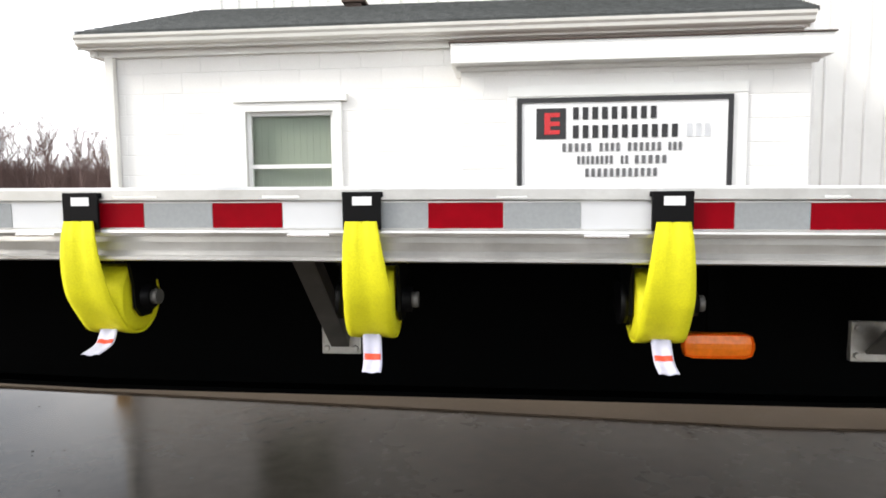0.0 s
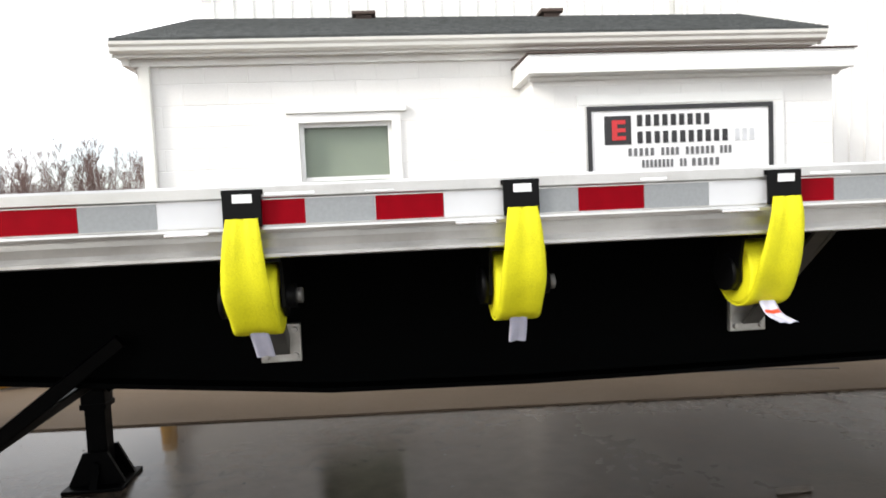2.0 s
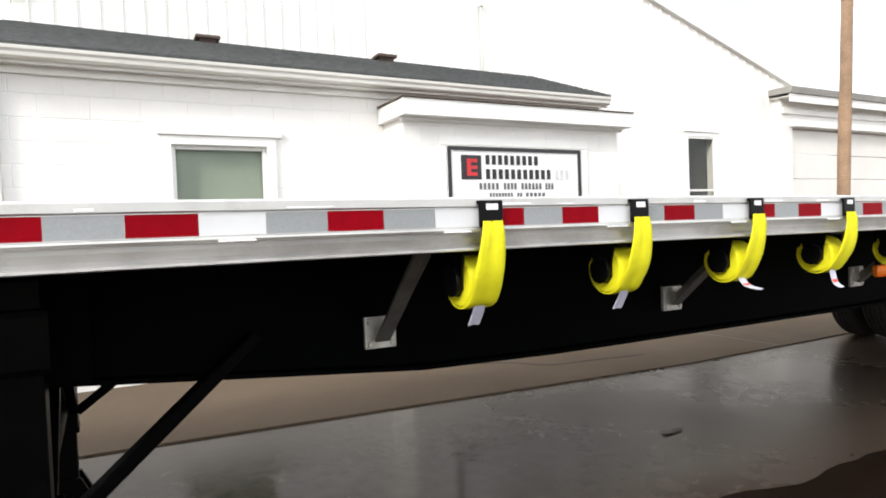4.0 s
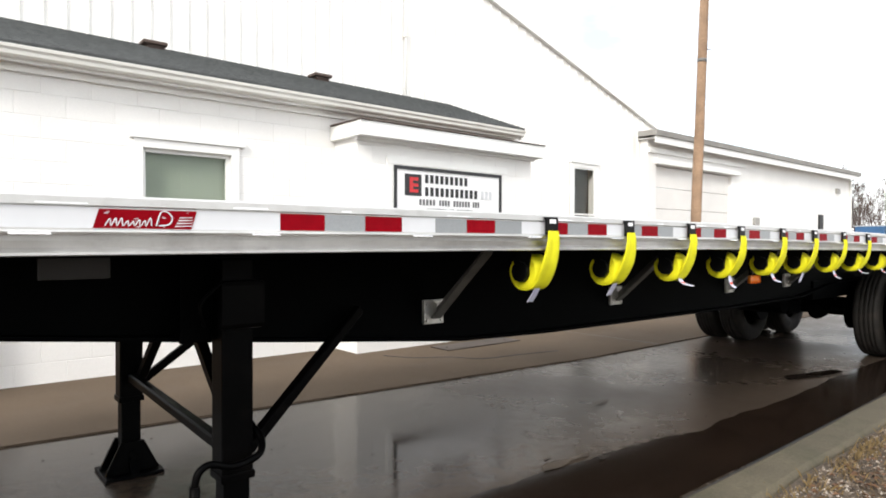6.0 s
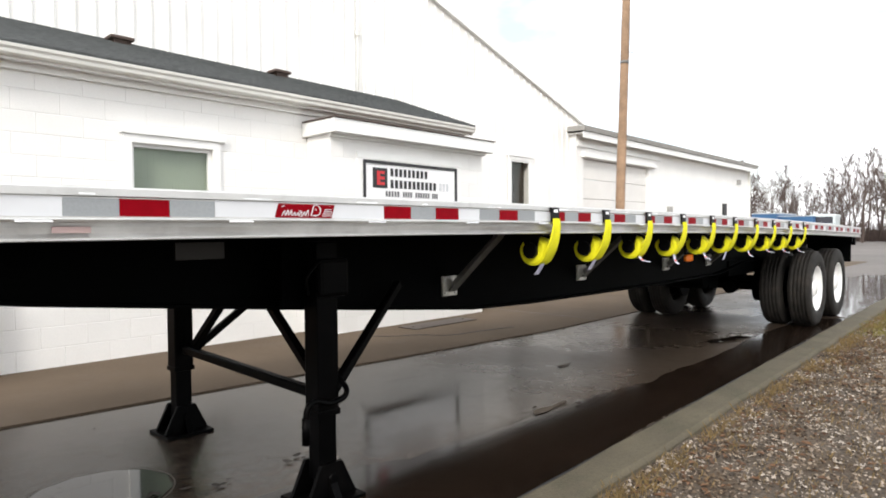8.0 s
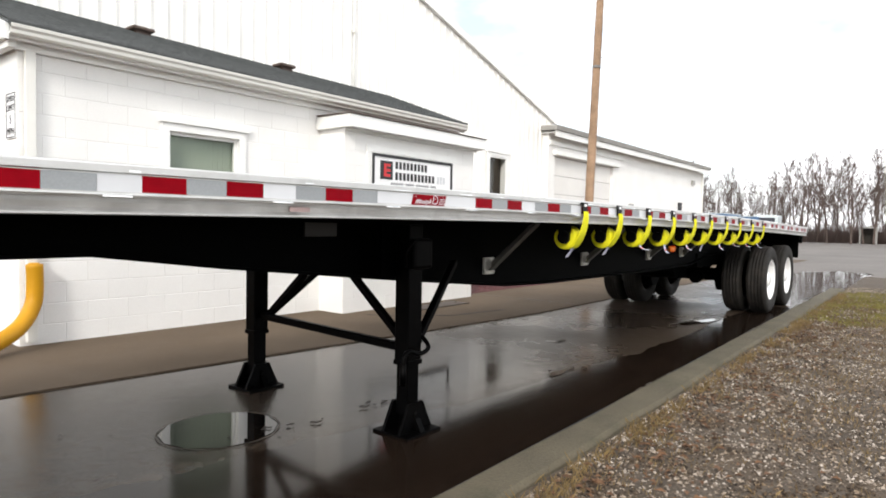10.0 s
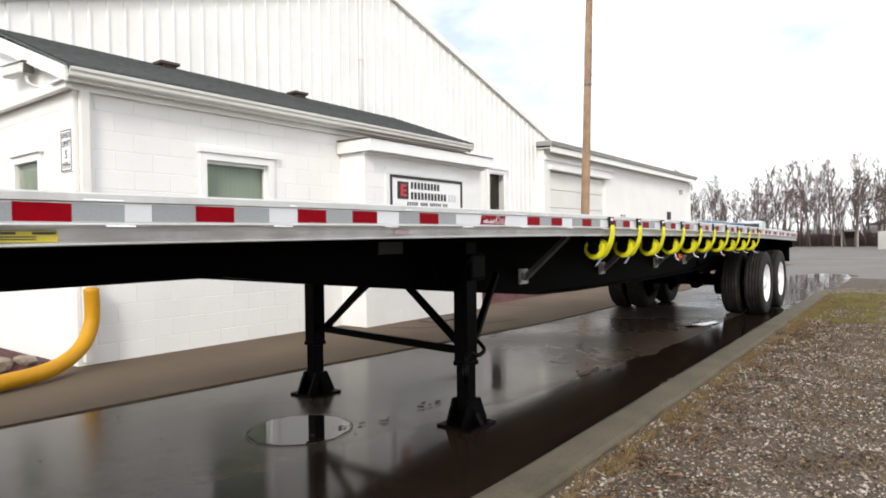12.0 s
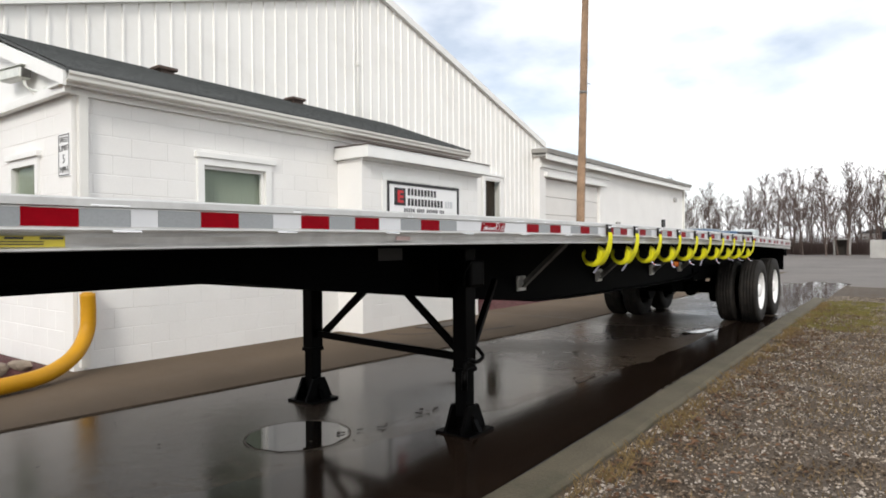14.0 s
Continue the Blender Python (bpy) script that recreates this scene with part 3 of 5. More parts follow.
WIN = (-2.635, -1.745, 1.05, 2.24)
T = 0.2


def sheet(corners):
    """One flat face through four corners."""
    bm = bmesh.new()
    bm.faces.new([bm.verts.new(p) for p in corners])
    return bm


def wall_with_hole(x0, x1, z0, z1, hole, y0, y1):
    """Four butted boxes round one opening."""
    bm = bmesh.new()
    hx0, hx1, hz0, hz1 = hole
    for a in ((x0, hx0, z0, z1), (hx1, x1, z0, z1), (hx0, hx1, z0, hz0), (hx0, hx1, hz1, z1)):
        box(a[0], a[1], y0, y1, a[2], a[3], bm=bm)
    bmesh.ops.remove_doubles(bm, verts=bm.verts[:], dist=1e-4)
    return bm


wall_front = structure("wall_south", wall_with_hole(WX0, WX1, 0, WTOP, WIN, WY + 0.004, WY + T), M_PAINT, "white painted concrete block wall", "wall")
bm = bmesh.new()
LW = (6.97, 7.62, 1.05, 2.17)
for a in ((WY + T + 0.002, LW[0], 0, WTOP), (LW[1], 8.43, 0, WTOP), (LW[0], LW[1], 0, LW[2]), (LW[0], LW[1], LW[3], WTOP)):
    box(WX0 + 0.004, WX0 + T, a[0], a[1], a[2], a[3], bm=bm)
wall_left = structure("wall_west", bm, M_PAINT, "white painted block end wall", "wall")
structure("wall_east", box(WX1 - T, WX1, WY + T + 0.002, 8.43, 0, WTOP), M_PAINT, "white painted block end wall", "wall")
structure("ceiling", box(WX0 + 0.05, WX1 - 0.05, WY + 0.05, 8.4, WTOP - 0.06, WTOP - 0.01), M_TRIM, "white ceiling closing the small building", "ceiling")

# shallow front projection that holds the sign
BX0, BX1, BY, BTOP = -0.455, 2.5, 5.645, 2.51
structure("wall_bay", box(BX0, BX1, BY + 0.004, WY - 0.002, 0, BTOP), M_PAINT, "white painted front projection of the building", "wall")
bay_roof = thing("bay_roof", "white boxed fascia with a thin dark roof edge over the sign", "roof", kind="structure")
part("fascia", box(-0.53, 2.58, 5.45, WY - 0.005, 2.515, 2.685, 0.006), M_TRIM, bay_roof)
part("soffit_moulding", prism([(5.58, 2.513), (5.58, 2.495), (5.61, 2.48), (5.64, 2.48), (5.64, 2.513)], "x", -0.49, 2.53), M_TRIM, bay_roof)
part("roof_edge", prism([(5.43, 2.687), (5.43, 2.697), (WY - 0.03, 2.707), (WY - 0.03, 2.687)], "x", -0.545, 2.59), M_BROWN, bay_roof, "thin dark roofing edge")

# eaves: fascia board, soffit, gutter, roof
eave = thing("eave", "white eave with a cream gutter along the roof edge", "eave", kind="structure")
part("frieze_board", box(WX0 - 0.03, WX1 - 0.02, WY - 0.05, WY + 0.003, 2.80, 2.865), M_TRIM, eave)
part("soffit", box(-4.24, 2.62, 5.99, WY + 0.2, 2.867, 2.887), M_TRIM, eave)
part("fascia", box(-4.25, 2.63, 5.965, 5.988, 2.855, 2.97), M_TRIM, eave)
gut = [(5.962, 2.90), (5.90, 2.90), (5.878, 2.915), (5.872, 2.945), (5.852, 2.965), (5.846, 2.992), (5.856, 2.992), (5.862, 2.97), (5.88, 2.952), (5.888, 2.922), (5.905, 2.91), (5.952, 2.91), (5.952, 2.992), (5.962, 2.992)]
gut = [(y, z - 0.02) for y, z in gut]
part("gutter", prism(gut, "x", -4.23, 2.62), M_GUTTER, eave, "cream metal gutter")
part("downpipe", box(-4.055, -3.965, WY - 0.075, WY - 0.012, 0.05, 2.80, 0.008), M_GUTTER, eave, "white square downpipe")

roof = thing("roof", "charcoal shingle roof rising to the tall shed wall", "roof", kind="structure")
R00, R10, R11, R01 = Vector((-4.24, 5.90, 2.972)), Vector((2.66, 5.90, 2.972)), Vector((3.25, 8.43, 3.86)), Vector((-4.13, 8.43, 3.90))
bm = bmesh.new()
lo = [bm.verts.new(p) for p in (R00, R10, R11, R01)]
hi = [bm.verts.new(p + Vector((0, 0, 0.03))) for p in (R00, R10, R11, R01)]
bm.faces.new(lo[::-1])
bm.faces.new(hi)
for k in range(4):
    bm.faces.new((lo[k], lo[(k + 1) % 4], hi[(k + 1) % 4], hi[k]))
part("deck", bm, M_SHINGLE, roof)
# shingle courses as overlapping thin strips
rows_n = 17
for i in range(rows_n):
    a, b = i / rows_n, min(1.0, (i + 1.15) / rows_n)
    l0, l1 = R00.lerp(R01, a), R00.lerp(R01, b)
    r0, r1 = R10.lerp(R11, a), R10.lerp(R11, b)
    bm = bmesh.new()
    up0, up1 = Vector((0, 0, 0.046)), Vector((0, 0, 0.034))
    q = [bm.verts.new(p) for p in (l0 + up0, r0 + up0, r1 + up1, l1 + up1, l0 + up1, r0 + up1)]
    bm.faces.new((q[0], q[1], q[2], q[3]))
    bm.faces.new((q[4], q[5], q[1], q[0]))
    part("shingle_course", bm, M_SHINGLE, roof)
part("rake_board", prism([(5.93, 2.84), (8.43, 3.72), (8.43, 3.885), (5.93, 2.98)], "x", -4.255, -4.225), M_TRIM, roof, "white rake board")
part("gable_siding", prism([(6.0, 2.9), (8.42, 2.9), (8.42, 3.84), (6.0, 2.96)], "x", -4.13, -4.10), M_TRIM, roof)
part("cornice_band", box(-4.20, -4.131, 6.05, 8.42, 2.80, 2.90, 0.01), M_TRIM, roof)
part("rake_board", prism([(5.93, 2.84), (8.43, 3.72), (8.43, 3.83), (5.93, 2.97)], "x", 2.60, 2.63), M_TRIM, roof)

for vx, vy in ((-1.975, 8.18), (0.46, 8.18)):
    vz = 2.985 + (vy - 5.9) * 0.355 + 0.018
    vent = thing("roof_vent", "brown box vent standing on the shingle roof", "vent", "vents on the shingle roof", at=(vx, vy, vz))
    part("base", box(-0.10, 0.10, -0.10, 0.10, -0.03, 0.035), M_BROWN, vent)
    part("cap", box(-0.15, 0.15, -0.14, 0.12, 0.036, 0.085, 0.018), M_BROWN, vent)
    for k in range(3):
        part("slat", box(-0.105, 0.105, -0.112, -0.102, -0.01 + 0.014 * k, -0.004 + 0.014 * k), M_BROWN, vent)


def window(name, x0, x1, z0, z1, y, depth, blind, label, rail=None, inset=0.045):
    """A trimmed window in a wall that faces -y: casing, head trim, sash, pane, blind behind."""
    w = thing(name, label, "window", kind="structure")
    cw = 0.085
    part("casing", box(x0 - cw, x0, y - 0.03, y + 0.011, z0, z1 + cw), M_TRIM, w)
    part("casing", box(x1, x1 + cw, y - 0.03, y + 0.011, z0, z1 + cw), M_TRIM, w)
    part("casing", box(x0, x1, y - 0.03, y + 0.011, z1, z1 + cw), M_TRIM, w)
    part("head_trim", box(x0 - cw - 0.03, x1 + cw + 0.06, y - 0.055, y + 0.011, z1 + cw + 0.002, z1 + cw + 0.07, 0.006), M_TRIM, w)
    part("window_sill", box(x0 - cw - 0.04, x1 + cw + 0.04, y - 0.07, y + 0.011, z0 - 0.06, z0 - 0.002, 0.008), M_TRIM, w)
    s = 0.04
    for a in ((x0, x0 + s, z0, z1), (x1 - s, x1, z0, z1), (x0 + s, x1 - s, z0, z0 + s), (x0 + s, x1 - s, z1 - s, z1)):
        part("window_frame", box(a[0] + 0.001, a[1] - 0.001, y + inset - 0.016, y + inset + 0.024, a[2] + 0.001, a[3] - 0.001), M_TRIM, w)
    if rail:
        part("meeting_rail", box(x0 + s, x1 - s, y + inset - 0.021, y + inset + 0.019, rail - 0.02, rail + 0.02), M_TRIM, w)
    g = part("pane", sheet([(x0 + s, y + inset, z0 + s), (x1 - s, y + inset, z0 + s), (x1 - s, y + inset, z1 - s), (x0 + s, y + inset, z1 - s)]), M_GLASS, w)
    g.visible_shadow = False
    if blind:
        bm = bmesh.new()
        n = 26
        for k in range(n):
            xx0, xx1 = x0 + 0.01 + (x1 - x0 - 0.02) * k / n, x0 + 0.01 + (x1 - x0 - 0.02) * (k + 1) / n
            o = 0.0025 if k % 2 else 0.0
            box(xx0, xx1, y + 0.115 + o, y + 0.122 + o, z0 + 0.01, z1 - 0.03, bm=bm)
        part("blind", bm, blind, w, "pale green closed blind")
    else:
        part("dark_backing", box(x0, x1, y + depth, y + depth + 0.01, z0, z1), M_DARKROOM, w, "dark room behind the glass")
    return w


window("window_1", *WIN, WY, 0.2, M_BLIND, "white double-hung window with a pale green blind", rail=1.70)

# end wall window, facing west
w = thing("window_2", "white window with a green blind in the end wall", "window", kind="structure")
part("casing", box(WX0 - 0.03, WX0 + 0.011, LW[0] - 0.08, LW[0], LW[2], LW[3] + 0.08), M_TRIM, w)
part("casing", box(WX0 - 0.03, WX0 + 0.011, LW[1], LW[1] + 0.08, LW[2], LW[3] + 0.08), M_TRIM, w)
part("casing", box(WX0 - 0.03, WX0 + 0.011, LW[0], LW[1], LW[3], LW[3] + 0.08), M_TRIM, w)
part("head_trim", box(WX0 - 0.06, WX0 + 0.011, LW[0] - 0.11, LW[1] + 0.11, LW[3] + 0.082, LW[3] + 0.15, 0.005), M_TRIM, w)
part("window_sill", box(WX0 - 0.07, WX0 + 0.011, LW[0] - 0.1, LW[1] + 0.1, LW[2] - 0.05, LW[2] - 0.002, 0.005), M_TRIM, w)
g = part("pane", sheet([(WX0 + 0.018, LW[1], LW[2]), (WX0 + 0.018, LW[0], LW[2]), (WX0 + 0.018, LW[0], LW[3]), (WX0 + 0.018, LW[1], LW[3])]), M_GLASS, w)
g.visible_shadow = False
part("blind", box(WX0 + 0.045, WX0 + 0.055, LW[0], LW[1], LW[2], LW[3]), M_BLIND, w, "pale green closed blind")


def word_bar(name, x0, x1, z0, z1, mat, parent, letters, gap=0.22):
    """A row of plain upright bars, the size of a word."""
    step = (x1 - x0) / letters
    for k in range(letters):
        part(name, box(x0 + step * k, x0 + step * (k + 1 - gap), BY - 0.0375, BY - 0.0305, z0, z1), mat, parent)


sign = thing("company_sign", "white framed company sign with red and black square mark", "sign", at=(0.04, 0, -0.017))
sx0, sx1, sz0, sz1 = 0.0, 1.82, 1.12, 2.25
part("panel", box(sx0, sx1, BY - 0.03, BY + 0.006, sz0, sz1), M_SIGN, sign)
fw = 0.04
for a in ((sx0, sx1, sz1 - fw, sz1), (sx0, sx1, sz0, sz0 + fw), (sx0, sx0 + fw, sz0 + fw, sz1 - fw), (sx1 - fw, sx1, sz0 + fw, sz1 - fw)):
    part("frame", box(a[0], a[1], BY - 0.045, BY - 0.031, a[2], a[3]), M_INK, sign, "black sign frame")
part("mark_square", box(0.165, 0.42, BY - 0.036, BY - 0.0305, 1.895, 2.16), M_INK, sign, "black square mark")
part("mark_stem", box(0.235, 0.285, BY - 0.041, BY - 0.0365, 1.935, 2.12), M_LOGORED, sign, "red strokes")
for z in (1.935, 2.008, 2.083):
    part("mark_bar", box(0.286, 0.365, BY - 0.041, BY - 0.0365, z, z + 0.037), M_LOGORED, sign, "red strokes")
word_bar("name_bar", 0.48, 1.22, 2.06, 2.165, M_INK, sign, 9, 0.42)
word_bar("name_bar", 0.48, 1.40, 1.90, 2.01, M_INK, sign, 11, 0.42)
word_bar("name_bar", 1.44, 1.66, 1.90, 2.01, M_INKPALE, sign, 3, 0.4)
for x0, x1, z, n in ((0.39, 0.66, 1.785, 5), (0.71, 0.90, 1.785, 4), (0.95, 1.25, 1.785, 6), (1.29, 1.42, 1.785, 3), (0.52, 0.84, 1.675, 8), (0.89, 0.97, 1.675, 2), (1.01, 1.30, 1.675, 5), (0.59, 1.22, 1.565, 12)):
    word_bar("text_bar", x0, x1, z, z + 0.072, M_INKGREY, sign, n, 0.45)
trim = thing("sign_surround", "white moulded trim round the sign", "trim", kind="structure", at=(0.04, 0, -0.017))
for a in ((-0.085, -0.005, 1.0, 2.265), (1.825, 1.945, 1.0, 2.265), (-0.085, 1.945, 2.267, 2.36)):
    part("moulding", box(a[0], a[1], BY - 0.022, BY + 0.006, a[2], a[3], 0.006), M_TRIM, trim)


def letters(text, size, mat, parent, m, name="lettering"):
    cu = bpy.data.curves.new(name, "FONT")
    cu.body, cu.size, cu.align_x, cu.align_y, cu.extrude = text, size, "CENTER", "CENTER", 0.001
    tmp = bpy.data.objects.new("tmp", cu)
    scene.collection.objects.link(tmp)
    bpy.context.view_layer.update()
    me = bpy.data.meshes.new_from_object(tmp.evaluated_get(bpy.context.evaluated_depsgraph_get()))
    bpy.data.objects.remove(tmp)
    me.transform(m)
    me.materials.clear()
    me.materials.append(mat)
    ob = new(name, me)
    ob.parent = parent
    return ob


sp = thing("speed_sign", "narrow white speed limit sign on the end wall", "sign")
part("panel", box(WX0 - 0.012, WX0 + 0.008, 6.15, 6.41, 1.99, 2.425), M_SIGN, sp)
for a in ((6.158, 6.402, 2.408, 2.417), (6.158, 6.402, 1.998, 2.007), (6.158, 6.167, 2.007, 2.408), (6.393, 6.402, 2.007, 2.408)):
    part("border", box(WX0 - 0.015, WX0 - 0.0125, a[0], a[1], a[2], a[3]), M_INK, sp)
facing = pose(WX0 - 0.0145, 6.28, 0, 90, 0, -90)
for text, z, size in (("SPEED", 2.36, 0.074), ("LIMIT", 2.275, 0.086), ("5", 2.165, 0.12), ("MPH", 2.055, 0.092)):
    letters(text, size, M_INK, sp, Matrix.Translation((0, 0, z)) @ facing)

cctv = thing("security_camera", "pale tubular security camera on a wall bracket", "camera")
part("wall_plate", box(-4.15, -4.131, 6.57, 6.67, 2.86, 2.95, 0.004), M_CAMERA, cctv)
arm = spline([(-4.15, 6.62, 2.905), (-4.20, 6.72, 2.91), (-4.23, 6.88, 2.97), (-4.235, 6.95, 3.06)], 5)
part("bracket", tube(arm, 0.013, 8), M_CAMERA, cctv)
part("housing", bar((-4.235, 6.87, 3.12), (-4.25, 7.40, 3.15), 0.125, 0.125, bevel=0.02), M_CAMERA, cctv)
part("back_plate", bar((-4.235, 6.857, 3.119), (-4.235, 6.869, 3.12), 0.10, 0.10, bevel=0.004), M_STRUT, cctv, "grey rear cover")
part("sun_shield", bar((-4.235, 6.82, 3.19), (-4.25, 7.45, 3.225), 0.14, 0.008), M_CAMERA, cctv)
part("lens", rod((-4.25, 7.40, 3.15), (-4.25, 7.415, 3.151), 0.04), M_DARKGLASS, cctv)
cable = spline([(-4.235, 6.90, 3.06), (-4.235, 6.85, 2.97), (-4.20, 6.75, 2.88), (-4.15, 6.64, 2.88)], 5)
part("cable", tube(cable, 0.006, 6), M_GUTTER, cctv, "thin pale cable")

# ---- tall gabled shed behind ----
GY, GX0, GX1, GPEAK, GEAVE, GPX = 8.45, -4.05, 10.3, 6.62, 4.36, 2.97
W3 = (6.98, 7.77, 1.2, 3.02)
shed = thing("tall_shed", "tall white ribbed steel shed with a low gable", "building", kind="structure")


GEAVE_W = 4.36


def gable_z(x):
    return GPEAK - (GPEAK - GEAVE) * (x - GPX) / (GX1 - GPX) if x > GPX else GPEAK - (GPEAK - GEAVE_W) * (GPX - x) / (GPX - GX0)


# gable wall in three pieces round the dark window
bm = prism([(GX0, 0), (W3[0], 0), (W3[0], gable_z(W3[0])), (GPX, GPEAK), (GX0, GEAVE_W)], "y", GY, GY + 0.15)
prism([(W3[1], 0), (GX1, 0), (GX1, GEAVE), (W3[1], gable_z(W3[1]))], "y", GY, GY + 0.15, bm)
box(W3[0], W3[1], GY, GY + 0.15, 0, W3[2], bm=bm)
prism([(W3[0], W3[3]), (W3[1], W3[3]), (W3[1], gable_z(W3[1])), (W3[0], gable_z(W3[0]))], "y", GY, GY + 0.15, bm)
part("wall", bm, M_METALWALL, shed)
x = GX0 + 0.15
while x < GX1 - 0.05:
    top = gable_z(x) - 0.115
    spans = [(0.0, top)]
    if W3[0] - 0.1 < x < W3[1] + 0.1:
        spans = [(0.0, W3[2] - 0.08), (W3[3] + 0.1, top)]
    for a, b in spans:
        part("rib", prism([(x - 0.024, GY - 0.001), (x - 0.011, GY - 0.024), (x + 0.011, GY - 0.024), (x + 0.024, GY - 0.001)], "z", a, b), M_METALWALL, shed)
    x += 0.245
for s in (-1, 1):
    xe, ze = (GX1 + 0.08, GEAVE) if s > 0 else (GX0 - 0.08, GEAVE_W)
    part("rake_trim", prism([(GPX, GPEAK - 0.10), (xe, ze - 0.13), (xe, ze + 0.03), (GPX, GPEAK + 0.06)], "y", GY - 0.09, GY - 0.002), M_TRIM, shed, "white rake trim")
    part("roof", prism([(GPX, GPEAK + 0.02), (xe, ze - 0.01), (xe, ze + 0.05), (GPX, GPEAK + 0.08)], "y", GY - 0.001, GY + 16), M_METALWALL, shed)
part("side_wall", box(GX0, GX0 + 0.15, GY + 0.152, GY + 16, 0, GEAVE - 0.02), M_METALWALL, shed)
part("side_wall", box(GX1 - 0.15, GX1, GY + 0.152, GY + 16, 0, GEAVE - 0.02), M_METALWALL, shed)
part("back_wall", box(GX0 + 0.152, GX1 - 0.152, GY + 15.8, GY + 16, 0, GEAVE - 0.02), M_METALWALL, shed)
part("conduit", rod((2.28, GY - 0.06, 3.3), (2.28, GY - 0.06, 6.3), 0.014), M_GUTTER, shed, "thin pale conduit")
part("conduit_box", box(2.24, 2.32, GY - 0.09, GY - 0.03, 4.92, 5.0, 0.01), M_GUTTER, shed)
window("window_3", *W3, GY - 0.03, 0.17, None, "dark window in the ribbed shed wall", rail=1.95, inset=0.0)

# ---- low wing beyond the shed ----
LX0, LX1, LY, LE = 9.72, 24.2, 8.25, 3.9
wing = thing("low_wing", "long low white wing with an overhead door", "building", kind="structure")
bm = wall_with_hole(LX0, LX1, 0, LE, (10.1, 14.2, 0.0, 3.3), LY, LY + 0.2)
part("wall", bm, M_PAINT, wing)
part("end_wall", box(LX1 - 0.2, LX1, LY + 0.202, LY + 9, 0, LE), M_PAINT, wing)
for k in range(6):
    part("door_panel", box(10.1, 14.2, LY + 0.10, LY + 0.15, 0.02 + 0.545 * k, 0.02 + 0.545 * (k + 1) - 0.012, 0.008), M_DOOR, wing, "offwhite overhead door panel")
part("door_head", box(9.98, 14.5, LY - 0.12, LY - 0.002, 3.31, 3.45, 0.01), M_TRIM, wing)
part("band", box(LX0, 15.0, LY - 0.06, LY - 0.002, 3.58, 3.7, 0.01), M_TRIM, wing)
part("fascia", box(LX0 - 0.12, LX1 + 0.12, LY - 0.3, LY - 0.27, LE - 0.12, LE + 0.055), M_TRIM, wing)
part("soffit", box(LX0 - 0.1, LX1 + 0.1, LY - 0.268, LY + 0.2, LE + 0.002, LE + 0.02), M_TRIM, wing)
part("eave_edge", prism([(LY - 0.34, LE + 0.06), (LY - 0.37, LE + 0.19), (LY + 9, LE + 0.5), (LY + 9, LE + 0.4)], "x", LX0 - 0.16, LX1 + 0.16), M_EAVE, wing, "weathered grey roof edge")
part("downpipe", box(LX1 - 0.14, LX1 - 0.04, LY - 0.08, LY - 0.002, 0.1, LE - 0.1), M_GUTTER, wing)
for x, z0, z1, mat in ((20.9, 1.7, 2.35, M_INK), (15.6, 1.75, 2.1, M_EAVE), (22.6, 3.2, 3.4, M_EAVE)):
    part("wall_fitting", box(x, x + 0.32, LY - 0.08, LY - 0.002, z0, z1, 0.01), mat, wing)

pole = thing("utility_pole", "weathered wooden utility pole, slightly leaning", "pole", at=(9.47, 6.9, 0))
rr = random.Random(2)
bm = bmesh.new()
rings = []
for i in range(17):
    z = 10.4 * i / 16
    r = 0.125 - 0.035 * i / 16
    rings.append([bm.verts.new((0.065 * z + r * rr.uniform(0.94, 1.05) * math.cos(k * 0.5236), r * rr.uniform(0.94, 1.05) * math.sin(k * 0.5236), z)) for k in range(12)])
for a, b in zip(rings, rings[1:]):
    for k in range(12):
        bm.faces.new((a[k], a[(k + 1) % 12], b[(k + 1) % 12], b[k])).smooth = True
bm.faces.new(rings[-1])
part("shaft", bm, M_POLE, pole)
part("cable_clamp", rod((0.361, 0, 5.55), (0.366, 0, 5.63), 0.112, seg=14), M_STRUT, pole, "dark cable clamp")
part("insulator_arm", bar((0.38, 0, 5.9), (0.75, -0.05, 5.9), 0.012), M_STRUT, pole)

# mulch beds and rocks
def bed(name, x0, x1, y0, y1, h, seed, label):
    vs, fs = [], []
    nx, ny = max(6, int((x1 - x0) * 12)), max(6, int((y1 - y0) * 12))
    for j in range(ny + 1):
        for i in range(nx + 1):
            u, v = i / nx, j / ny
            edge = min(1, 5 * min(u, 1 - u), 5 * min(v, 1 - v))
            x, y = x0 + (x1 - x0) * u, y0 + (y1 - y0) * v
            vs.append((x, y, 0.015 + h * edge * (0.75 + 0.5 * noise.noise((x * 2 + seed, y * 2, 0)) + 0.35 * noise.noise((x * 9, y * 9, seed)))))
    for j in range(ny):
        for i in range(nx):
            a = j * (nx + 1) + i
            fs.append((a, a + 1, a + nx + 2, a + nx + 1))
    return tagged(raw(name, vs, fs, M_MULCH), label, "flower bed", "", "structure")


bed("mulch_bed", -7.8, -4.13, 6.25, 8.2, 0.16, 1.0, "mound of red-brown mulch by the end wall")
bed("mulch_bed", 2.8, 8.6, 5.9, 8.35, 0.24, 5.0, "low bed of red-brown mulch beside the drive")


